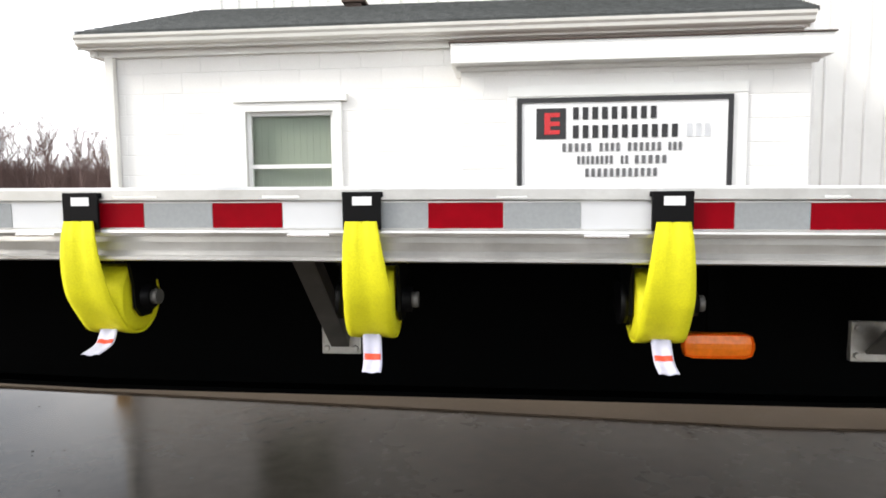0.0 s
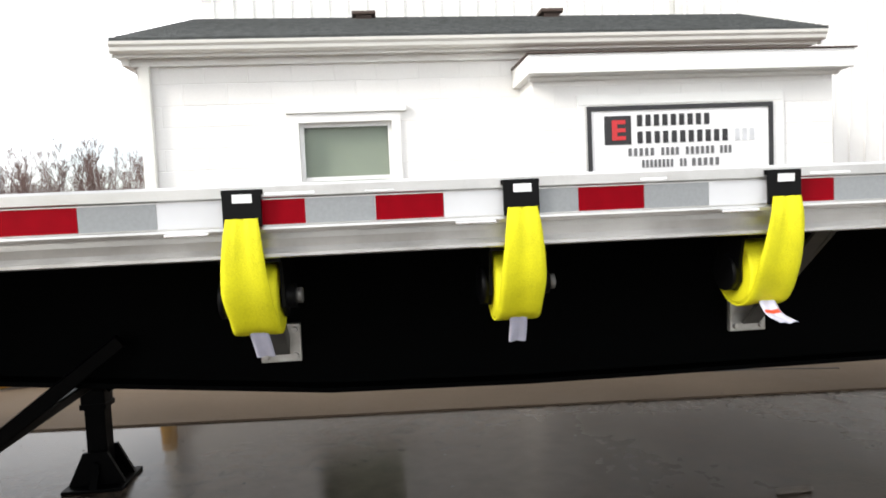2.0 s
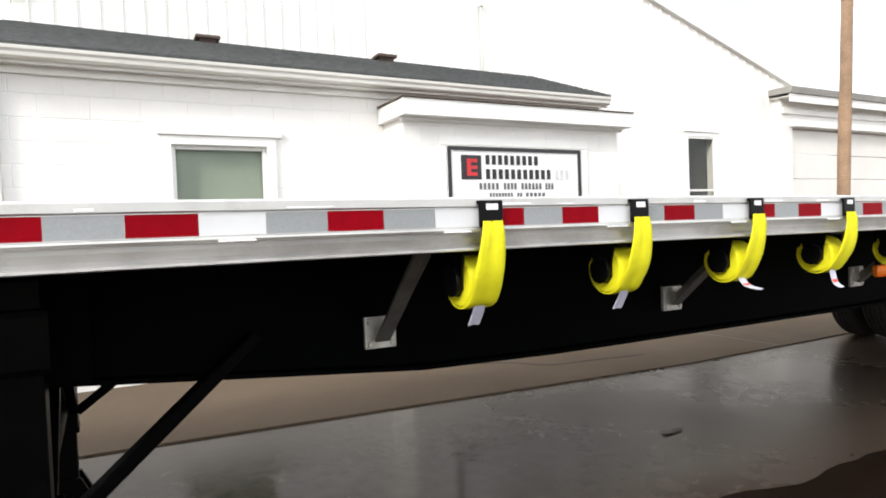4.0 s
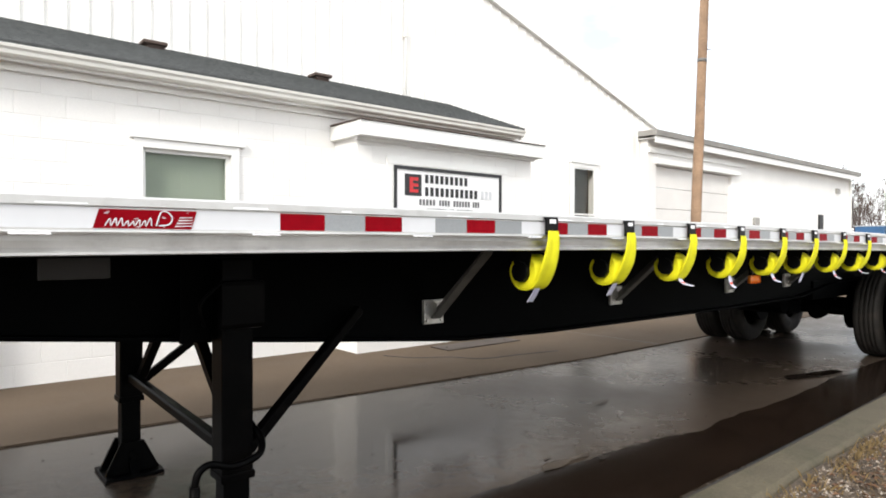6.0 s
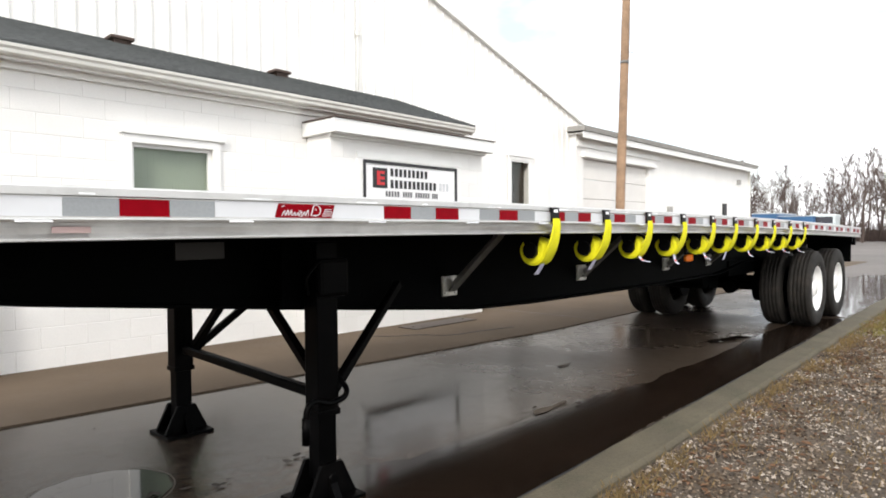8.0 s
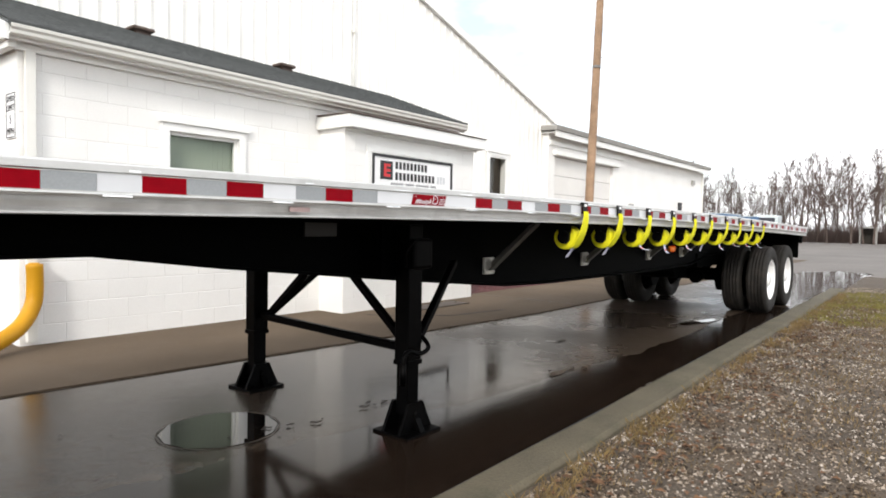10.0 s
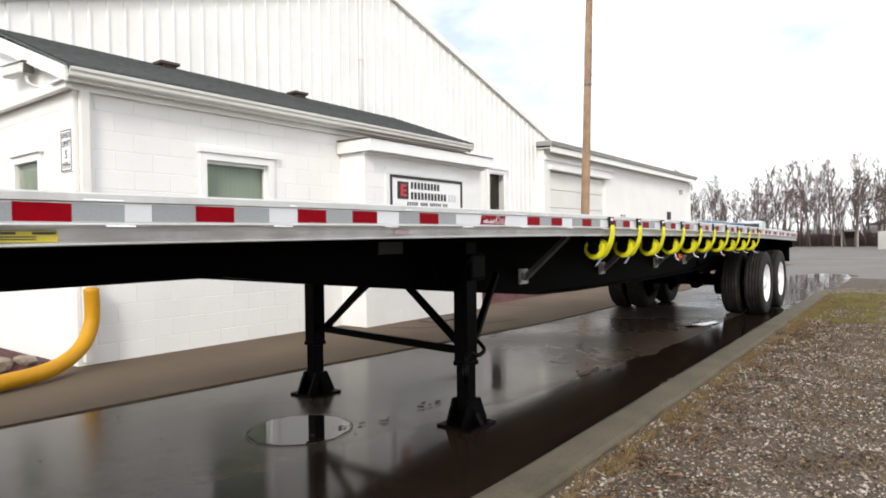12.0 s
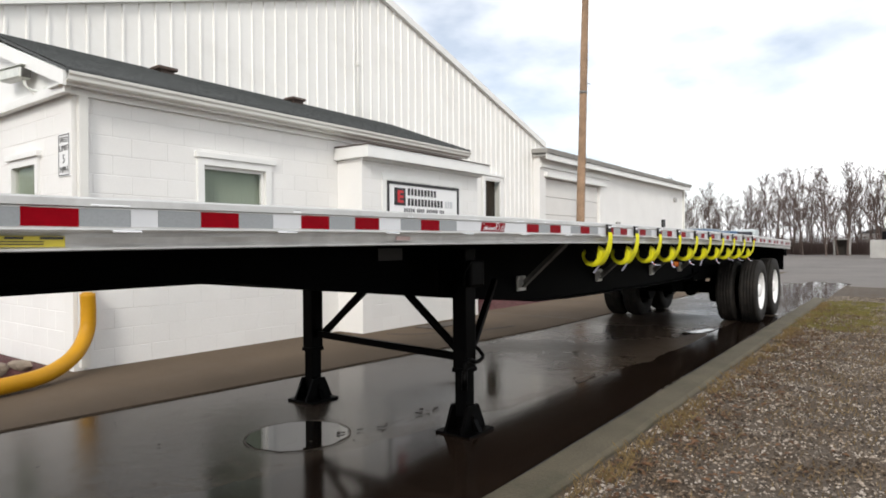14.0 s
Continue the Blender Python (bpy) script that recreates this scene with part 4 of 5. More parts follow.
def rock(x, y, z, sx_, sy_, sz_, seed):
    r = random.Random(seed)
    bm = bmesh.new()
    bmesh.ops.create_icosphere(bm, subdivisions=2, radius=1)
    for v in bm.verts:
        n = 1 + 0.22 * noise.noise(v.co * 1.6 + Vector((seed, 0, 0)))
        v.co = Vector((v.co.x * sx_ * n, v.co.y * sy_ * n, max(-0.6, min(0.75, v.co.z)) * sz_ * n))
    ob = part("landscape_rock", bm, M_ROCK)
    ob.location = (x, y, z)
    ob.rotation_euler = (0, 0, r.uniform(0, 3))
    return tagged(ob, "tan flat-topped landscape rock in the mulch", "rock", "rocks in the mulch bed")


for i, (x, y, a, b, c) in enumerate(((-4.75, 6.45, 0.3, 0.2, 0.12), (-5.25, 6.35, 0.26, 0.2, 0.13), (-4.45, 6.5, 0.16, 0.12, 0.09), (-5.8, 6.4, 0.3, 0.22, 0.13), (-5.0, 6.75, 0.2, 0.16, 0.1), (-6.4, 6.4, 0.28, 0.2, 0.12))):
    rock(x, y, 0.09, a * 0.8, b * 0.8, c * 0.75, i + 3)

pipe = thing("guard_pipe", "yellow painted bent guard pipe at the building corner", "bollard", at=(0.09, 0, 0))
path = spline([(-4.10, 6.02, 0.80), (-4.095, 6.02, 0.62), (-4.12, 6.0, 0.42), (-4.26, 5.9, 0.24), (-4.5, 5.74, 0.135), (-4.8, 5.58, 0.10), (-5.3, 5.45, 0.095), (-6.2, 5.4, 0.095), (-7.2, 5.4, 0.095)], 7)
part("pipe", tube(path, 0.072, 16), M_PIPE, pipe)
part("end_cap", rod((-4.10, 6.02, 0.795), (-4.10, 6.02, 0.815), 0.06, 0.04, 16), M_PIPE, pipe)


# ---- flatbed trailer ----
TX0, TX1, NEAR, FAR = -8.9, 6.9, 1.28, 3.88


def camber(x):
    return -0.0013 * (x + 2.7) ** 2 if x > -2.7 else -0.0016 * (x + 2.7) ** 2


trailer = thing("flatbed_trailer", "black steel flatbed semi-trailer with an aluminium side rail", "trailer")
stations = [TX0 + (TX1 - TX0) * i / 30 for i in range(31)]
# side rail: top flange, recessed tape face, ledge, lower cove, bottom lip
rail = [(0.0, 1.418), (0.006, 1.424), (0.07, 1.424), (0.07, 1.27), (0.004, 1.266), (0.0, 1.269), (0.0, 1.276), (0.012, 1.279), (0.02, 1.288),
        (0.018, 1.306), (0.008, 1.318), (-0.006, 1.320), (-0.008, 1.328), (-0.004, 1.333), (0.008, 1.335), (0.008, 1.393), (0.0, 1.397)]
part("side_rail", loft([(NEAR + y, z) for y, z in rail], stations, camber), M_ALU, trailer, "brushed aluminium side rail")
part("side_rail", loft([(FAR - y, z) for y, z in rail], stations, camber), M_ALU, trailer, "brushed aluminium side rail")
for k in range(7):
    y0 = NEAR + 0.072 + k * (FAR - NEAR - 0.144) / 7
    y1 = y0 + (FAR - NEAR - 0.144) / 7 - 0.004
    part("deck_plank", loft([(y0, 1.395), (y0, 1.418), (y1, 1.418), (y1, 1.395)], stations, camber), M_DECK_SHADED, trailer, "aluminium deck plank, colour darkened for its shaded underside")
x = TX0 + 0.2
while x < TX1 - 0.1:
    c = camber(x)
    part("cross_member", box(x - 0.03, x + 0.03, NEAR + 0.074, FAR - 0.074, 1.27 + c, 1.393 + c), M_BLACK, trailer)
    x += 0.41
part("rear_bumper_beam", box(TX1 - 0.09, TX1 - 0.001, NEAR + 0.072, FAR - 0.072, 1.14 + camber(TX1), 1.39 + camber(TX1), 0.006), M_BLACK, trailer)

# main beams: deep webs that taper to the neck
beam_low = [(TX0, 1.09), (-6.2, 1.10), (-5.15, 1.105), (-4.56, 1.03), (-3.27, 0.895), (-2.1, 0.785), (-1.4, 0.765), (0.9, 0.755), (2.6, 0.77), (3.2, 0.86), (TX1 - 0.1, 0.92)]


def beam_bottom(x):
    for (xa, za), (xb, zb) in zip(beam_low, beam_low[1:]):
        if xa <= x <= xb:
            return za + (zb - za) * (x - xa) / (xb - xa)
    return beam_low[-1][1]


fine_xs = sorted({round(TX0 + (TX1 - TX0 - 0.1) * i / 40, 3) for i in range(41)} | {-5.15, -4.56, -2.1})
for yc in (2.05, 3.09):
    bm = bmesh.new()
    rings = []
    for x in fine_xs:
        zb, zt = beam_bottom(x), 1.268 + camber(x)
        rings.append([bm.verts.new((x, yc + dy, z)) for dy, z in ((-0.008, zt), (-0.008, zb), (0.008, zb), (0.008, zt))])
    for a, b in zip(rings, rings[1:]):
        for k in range(4):
            bm.faces.new((a[k], a[(k + 1) % 4], b[(k + 1) % 4], b[k]))
    bmesh.ops.recalc_face_normals(bm, faces=bm.faces[:])
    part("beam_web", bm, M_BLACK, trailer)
    for top in (False, True):
        bm = bmesh.new()
        rings = []
        for x in fine_xs:
            z = 1.268 + camber(x) - 0.018 if top else beam_bottom(x) - 0.016
            rings.append([bm.verts.new((x, yc + dy, z + dz)) for dy, dz in ((-0.075, 0), (0.075, 0), (0.075, 0.016), (-0.075, 0.016))])
        for a, b in zip(rings, rings[1:]):
            for k in range(4):
                bm.faces.new((a[k], a[(k + 1) % 4], b[(k + 1) % 4], b[k]))
        bm.faces.new(rings[0])
        bm.faces.new(rings[-1])
        bmesh.ops.recalc_face_normals(bm, faces=bm.faces[:])
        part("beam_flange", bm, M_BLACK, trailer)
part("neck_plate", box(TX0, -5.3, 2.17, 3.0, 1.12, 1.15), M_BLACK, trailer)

# tape along the rail: red and silver six-inch pieces with plain white gaps
P = 0.608
STRAP_X = (-2.2, -1.604, -0.992, -0.378, 0.244, 0.815, 1.425, 2.02, 2.65, 3.275)
tape = []
starts = [-3.478, -2.85] + [x - 0.02 for x in STRAP_X] + [STRAP_X[-1] - 0.02 + P * k for k in range(1, 7)]
for k, (a, b) in enumerate(zip(starts, starts[1:])):
    kinds = "rgrw" if k % 2 == 0 else "grgw"
    for i, kind in enumerate(kinds):
        tape.append((a + (b - a) * i / 4, a + (b - a) * (i + 1) / 4, kind))
edges = [-3.478, -4.225, -4.375, -4.524, -4.674, -4.823, -4.976, -5.125, -5.273, -5.408, -5.558, -5.707, -5.857, -5.944, -6.094, -6.244, -6.389, -6.544, -6.689, -6.834]
tape += [(b, a, kind) for a, b, kind in zip(edges, edges[1:], "wgrgwrgrwgrgwgrgwgr")]
for a, b, kind in tape:
    if b > TX1:
        continue
    name, mat = {"r": ("red_tape", M_RED), "g": ("silver_tape", M_GREYTAPE), "w": ("white_panel", M_WHITETAPE)}[kind]
    c = camber((a + b) / 2)
    t0 = 0.0008 if kind == "w" else 0.0016
    part(name, box(a + 0.0006, b - 0.0006, NEAR + 0.008 - t0, NEAR + 0.0078, 1.3375 + c, 1.3905 + c), mat, trailer)

# rubbed bright patches along the rail's top edge
wr = random.Random(17)
x = TX0 + 0.3
while x < TX1 - 0.3:
    w = wr.uniform(0.03, 0.12)
    c = camber(x)
    part("rub_mark", box(x, x + w, NEAR - 0.0012, NEAR + 0.004, 1.4 + c, 1.4025 + c + wr.uniform(0, 0.003)), M_ALU_BRIGHT, trailer, "rubbed bright metal")
    x += wr.uniform(0.2, 0.75)

# small keepers on the ledge
for k in range(-8, 13):
    x = -2.2 + P * k - 0.11
    if TX0 < x < TX1 - 0.1:
        c = camber(x)
        part("rail_keeper", box(x - 0.05, x + 0.04, NEAR - 0.013, NEAR + 0.002, 1.319 + c, 1.3262 + c, 0.002), M_ALU_BRIGHT, trailer, "bright aluminium keeper")

# worn red maker's decal: slanted red field with pale strokes
c = camber(-3.87)
bm = prism([(-4.0, 1.338 + c), (-3.75, 1.338 + c), (-3.735, 1.389 + c), (-3.985, 1.389 + c)], "y", NEAR + 0.0050, NEAR + 0.0065)
decal = part("maker_decal", bm, M_RED, trailer, "worn red decal")
dr = random.Random(12)
bm = bmesh.new()
scribble = []
for k in range(17):
    x = -3.972 + 0.0072 * k
    scribble.append((x + (0.005 if k % 2 else 0.0), NEAR + 0.0042, 1.3445 + c + (dr.uniform(0.012, 0.026) if k % 2 else 0.0)))
tube(spline(scribble, 4), 0.0016, 5, bm)
big = [(-3.845, 1.345), (-3.832, 1.383), (-3.815, 1.384), (-3.802, 1.368), (-3.812, 1.350), (-3.838, 1.346)]
tube(spline([(x, NEAR + 0.0042, z + c) for x, z in big], 5), 0.0022, 5, bm)
for k in range(4):
    z = 1.344 + c + 0.008 * k
    prism([(-3.795 + 0.004 * k, z), (-3.748, z + 0.002), (-3.747, z + 0.004), (-3.794 + 0.004 * k, z + 0.0035)], "y", NEAR + 0.0036, NEAR + 0.0048, bm)
for _ in range(14):
    x, z = dr.uniform(-3.98, -3.76), 1.34 + c + dr.uniform(0.0, 0.045)
    box(x, x + dr.uniform(0.003, 0.012), NEAR + 0.0036, NEAR + 0.0048, z, z + dr.uniform(0.001, 0.003), bm=bm)
part("decal_print", bm, M_WHITETAPE, decal, "pale worn strokes")

c = camber(-6.35)
lab = part("warning_label", box(-6.365, -6.130, NEAR + 0.011, NEAR + 0.013, 1.282 + c, 1.312 + c), M_DECAL, trailer, "yellow warning label")
bm = bmesh.new()
for x0, x1 in ((-6.360, -6.325), (-6.280, -6.235), (-6.195, -6.135)):
    box(x0, x1, NEAR + 0.0095, NEAR + 0.0108, 1.303 + c, 1.310 + c, bm=bm)
for z in (1.288, 1.295):
    box(-6.315, -6.185, NEAR + 0.0095, NEAR + 0.0108, z + c, z + 0.003 + c, bm=bm)
part("print", bm, M_INK, lab, "dark print")
part("small_label", box(-4.70, -4.60, NEAR + 0.0125, NEAR + 0.0142, 1.284, 1.302), M_PINK, trailer, "faded pink label")

# web plates with rivets and the struts up to the rail
for x in (-2.26, -0.625, 1.05, 2.24):
    pl = part("strut_plate", box(x - 0.066, x + 0.066, 2.02, 2.041, 0.872, 0.998, 0.003), M_GALV, trailer, "bare galvanised plate")
    for dx in (-0.048, 0.048):
        for z in (0.892, 0.978):
            part("rivet", rod((x + dx, 2.021, z), (x + dx, 2.01, z), 0.011, 0.008, 8), M_ALU, pl)
    st = bmesh.new()
    bar((x, 2.005, 0.905), (x, 1.61, 1.262 + camber(x)), 0.06, 0.012, st)
    bar((x + 0.025, 2.015, 0.93), (x + 0.025, 1.63, 1.265 + camber(x)), 0.012, 0.05, st)
    part("strut", st, M_STRUT, trailer, "grey angle strut")
lamp = part("marker_lamp", box(0.345, 0.511, 1.535, 1.56, 1.0, 1.06, 0.024), M_ORANGE, trailer, "amber oval marker lamp")
part("lamp_bracket", box(0.41, 0.45, 1.571, 1.58, 1.02, 1.27), M_BLACK, lamp)
part("reflector_plate", box(-4.03, -3.80, 2.027, 2.0415, 1.165, 1.242, 0.002), M_REFLECTOR, trailer, "dull brown plate")

# landing gear
LXG, LYN, LYF = -3.43, 1.80, 3.32
for y in (LYN, LYF):
    leg = part("landing_leg", box(LXG - 0.06, LXG + 0.06, y - 0.055, y + 0.055, 0.42, 1.24, 0.008), M_BLACK_GLOSS, trailer, "black square landing leg")
    part("inner_tube", box(LXG - 0.05, LXG + 0.05, y - 0.045, y + 0.045, 0.10, 0.43, 0.006), M_BLACK_GLOSS, leg)
    part("collar", box(LXG - 0.065, LXG + 0.065, y - 0.06, y + 0.06, 0.405, 0.435, 0.004), M_BLACK_GLOSS, leg)
    foot = bmesh.new()
    box(LXG - 0.15, LXG + 0.15, y - 0.14, y + 0.14, 0.0, 0.018, 0.004, foot)
    prism([(LXG - 0.14, 0.018), (LXG + 0.14, 0.018), (LXG + 0.06, 0.185), (LXG - 0.06, 0.185)], "y", y - 0.075, y - 0.055, foot)
    prism([(LXG - 0.14, 0.018), (LXG + 0.14, 0.018), (LXG + 0.06, 0.185), (LXG - 0.06, 0.185)], "y", y + 0.055, y + 0.075, foot)
    prism([(y - 0.13, 0.018), (y + 0.13, 0.018), (y + 0.05, 0.15), (y - 0.05, 0.15)], "x", LXG - 0.02, LXG + 0.02, foot)
    rod((LXG, y - 0.09, 0.115), (LXG, y + 0.09, 0.115), 0.022, seg=10, bm=foot)
    part("foot", foot, M_BLACK_GLOSS, leg, "splayed black foot")
    inner = 1 if y == LYN else -1
    part("brace", bar((LXG + 0.04, y + 0.06 * inner, 0.52), (LXG + 0.04, y + 0.56 * inner, 0.93), 0.045, bevel=0.004), M_BLACK_GLOSS, leg)
    part("brace", bar((LXG + 0.06, y, 0.50), (-2.75, 1.985 if y == LYN else 3.2, 0.985), 0.045, bevel=0.004), M_BLACK_GLOSS, leg)
    part("mount_plate", box(LXG - 0.17, LXG + 0.17, y + 0.067 * inner, y + 0.09 * inner, 0.92, 1.25), M_BLACK, leg)
part("cross_tube", bar((LXG, LYN + 0.066, 0.50), (LXG, LYF - 0.066, 0.545), 0.05, bevel=0.008), M_BLACK_GLOSS, trailer)
gear = part("gear_box", box(LXG - 0.085, LXG + 0.085, LYN - 0.115, LYN - 0.066, 0.98, 1.16, 0.02), M_BLACK_GLOSS, trailer)
crank = spline([(LXG + 0.075, LYN + 0.02, 0.60), (LXG + 0.09, LYN - 0.06, 0.54), (LXG + 0.05, LYN - 0.115, 0.505), (LXG - 0.05, LYN - 0.13, 0.49),
                (LXG - 0.13, LYN - 0.13, 0.515), (LXG - 0.175, LYN - 0.13, 0.49), (LXG - 0.185, LYN - 0.13, 0.42), (LXG - 0.185, LYN - 0.13, 0.34)], 6)
part("crank_handle", tube(crank, 0.014, 8), M_BLACK_GLOSS, trailer, "bent black crank handle")
part("crank_grip", rod((LXG - 0.185, LYN - 0.13, 0.45), (LXG - 0.185, LYN - 0.13, 0.33), 0.019, seg=10), M_BLACK_GLOSS, trailer)
wire = spline([(LXG - 0.14, LYN - 0.1, 1.0), (LXG - 0.16, LYN - 0.12, 1.08), (LXG - 0.08, LYN - 0.12, 1.16)], 5)
part("latch_wire", tube(wire, 0.006, 6), M_BLACK_GLOSS, trailer)

# tandem axles, dual wheels
TR, TW = 0.50, 0.27
tyre_prof = [(0.285, 0.05), (0.30, 0.012), (0.36, 0.0), (0.44, 0.002), (0.478, 0.014), (0.494, 0.035)]
for g0 in (0.062, 0.106, 0.15, 0.194):
    tyre_prof += [(0.5, g0 - 0.008), (0.488, g0 - 0.005), (0.488, g0 + 0.005), (0.5, g0 + 0.008)]
tyre_prof += [(0.494, TW - 0.035), (0.478, TW - 0.014), (0.44, TW - 0.002), (0.36, TW), (0.30, TW - 0.012), (0.285, TW - 0.05)]
rim_prof = [(0.285, 0.05), (0.300, 0.022), (0.292, 0.016), (0.280, 0.022), (0.268, 0.05), (0.262, 0.075), (0.18, 0.10), (0.15, 0.092), (0.10, 0.092), (0.10, 0.05), (0.085, 0.03), (0.0, 0.028)]


def wheel_mesh(profile, name, mat, seg=56):
    bm = revolve(profile, seg)
    me = bpy.data.meshes.new(name)
    bm.normal_update()
    bm.to_mesh(me)
    bm.free()
    me.materials.append(mat)
    return me


tyre_me = wheel_mesh(tyre_prof, "tyre", M_TYRE)
rim_me = wheel_mesh(rim_prof, "rim", M_RIM)
back_me = wheel_mesh([(0.285, 0.05), (0.25, 0.06), (0.2, 0.12), (0.0, 0.12)], "rim", M_BLACK, 32)
for ax in (4.2, 5.445):
    part("axle", rod((ax, NEAR + 0.4, TR), (ax, FAR - 0.4, TR), 0.065), M_BLACK, trailer)
    for y, flip in ((1.31, 1), (1.65, 1), (FAR - 0.08, -1), (FAR - 0.42, -1)):
        wh = new("wheel")
        wh.parent = trailer
        wh.location = (ax, y, TR)
        wh.scale = (1, flip, 1)
        ty = new("tyre", tyre_me)
        ty.parent = wh
        outer = y in (1.31, FAR - 0.08)
        ri = new("rim", rim_me if outer else back_me)
        ri.parent = wh
        if outer:
            nuts = bmesh.new()
            for k in range(10):
                a = 2 * math.pi * k / 10
                rod((0.13 * math.cos(a), 0.092, 0.13 * math.sin(a)), (0.13 * math.cos(a), 0.072, 0.13 * math.sin(a)), 0.014, seg=6, bm=nuts)
            part("wheel_nut_ring", nuts, M_GALV, wh)
    for y in (2.15, 3.0):
        part("leaf_spring", bar((ax - 0.45, y, 0.72), (ax + 0.45, y, 0.72), 0.08, 0.06), M_BLACK, trailer)
    part("brake_chamber", rod((ax - 0.28, 2.35, 0.48), (ax - 0.08, 2.35, 0.5), 0.09), M_BLACK, trailer)
for x in (3.6, 4.82, 6.0):
    for y in (2.09, 3.09):
        part("spring_hanger", prism([(x - 0.12, 0.95), (x + 0.12, 0.95), (x + 0.05, 0.66), (x - 0.05, 0.66)], "y", y - 0.05, y + 0.05), M_BLACK, trailer)
for y0, y1 in ((1.36, 1.98), (3.18, 3.8)):
    part("mud_flap", box(6.55, 6.565, y0, y1, 0.76, 1.07), M_BLACK, trailer, "black mud flap")
    part("flap_bracket", box(6.53, 6.57, y0 - 0.02, y1, 1.072, 1.17), M_BLACK, trailer)
part("slider_frame", box(2.9, 6.2, 2.02, 2.16, 0.70, 0.90, 0.01), M_BLACK, trailer)
part("slider_frame", box(2.9, 6.2, 3.02, 3.16, 0.70, 0.90, 0.01), M_BLACK, trailer)
for x in (2.95, 3.6, 4.82, 6.1):
    part("frame_tie", box(x - 0.06, x + 0.06, 2.162, 3.018, 0.68, 0.88, 0.01), M_BLACK, trailer)
part("valve_box", box(3.0, 3.35, 2.3, 2.85, 0.52, 0.676, 0.02), M_BLACK, trailer)
for ax in (4.2, 5.445):
    for y in (1.99, 3.17):
        part("brake_drum", rod((ax, y - 0.09, TR), (ax, y + 0.09, TR), 0.21, seg=24), M_BLACK, trailer)
part("air_tank", rod((2.9, 2.3, 0.66), (2.9, 2.95, 0.66), 0.12, seg=18), M_BLACK, trailer)
part("tail_lamp", box(TX1 - 0.02, TX1 + 0.02, NEAR + 0.1, NEAR + 0.3, 1.17 - 0.09, 1.25 - 0.09, 0.01), M_RED, trailer)


# ---- strap winches along the rail ----
STRIP = tuple(-0.5 + i / 8 for i in range(9))


def strap_band(points, w, thick, bm=None, taper=None):
    """A flat woven band of width w along x that follows (y, z) points."""
    bm = bm or bmesh.new()
    rows = []
    n = len(points)
    for i, p in enumerate(points):
        a, b = points[max(i - 1, 0)], points[min(i + 1, n - 1)]
        d = Vector((0, b[1] - a[1], b[2] - a[2])).normalized()
        nrm = Vector((0, -d.z, d.y))
        s = taper(i / (n - 1)) if taper else 1.0
        c = Vector(p)
        row = []
        for u in STRIP:
            o = 0.002 * math.cos(u * 9) + 0.010 * max(0.0, 1 - s) * math.cos(u * 18)
            row.append((bm.verts.new(c + Vector((u * w * s, 0, 0)) + nrm * (thick / 2 + o)), bm.verts.new(c + Vector((u * w * s, 0, 0)) - nrm * (thick / 2 - o))))
        rows.append(row)
    for a, b in zip(rows, rows[1:]):
        for k in range(8):
            bm.faces.new((a[k][0], a[k + 1][0], b[k + 1][0], b[k][0])).smooth = True
            bm.faces.new((a[k][1], b[k][1], b[k + 1][1], a[k + 1][1])).smooth = True
        bm.faces.new((a[0][0], b[0][0], b[0][1], a[0][1]))
        bm.faces.new((a[8][0], a[8][1], b[8][1], b[8][0]))
    bmesh.ops.recalc_face_normals(bm, faces=bm.faces[:])
    return bm


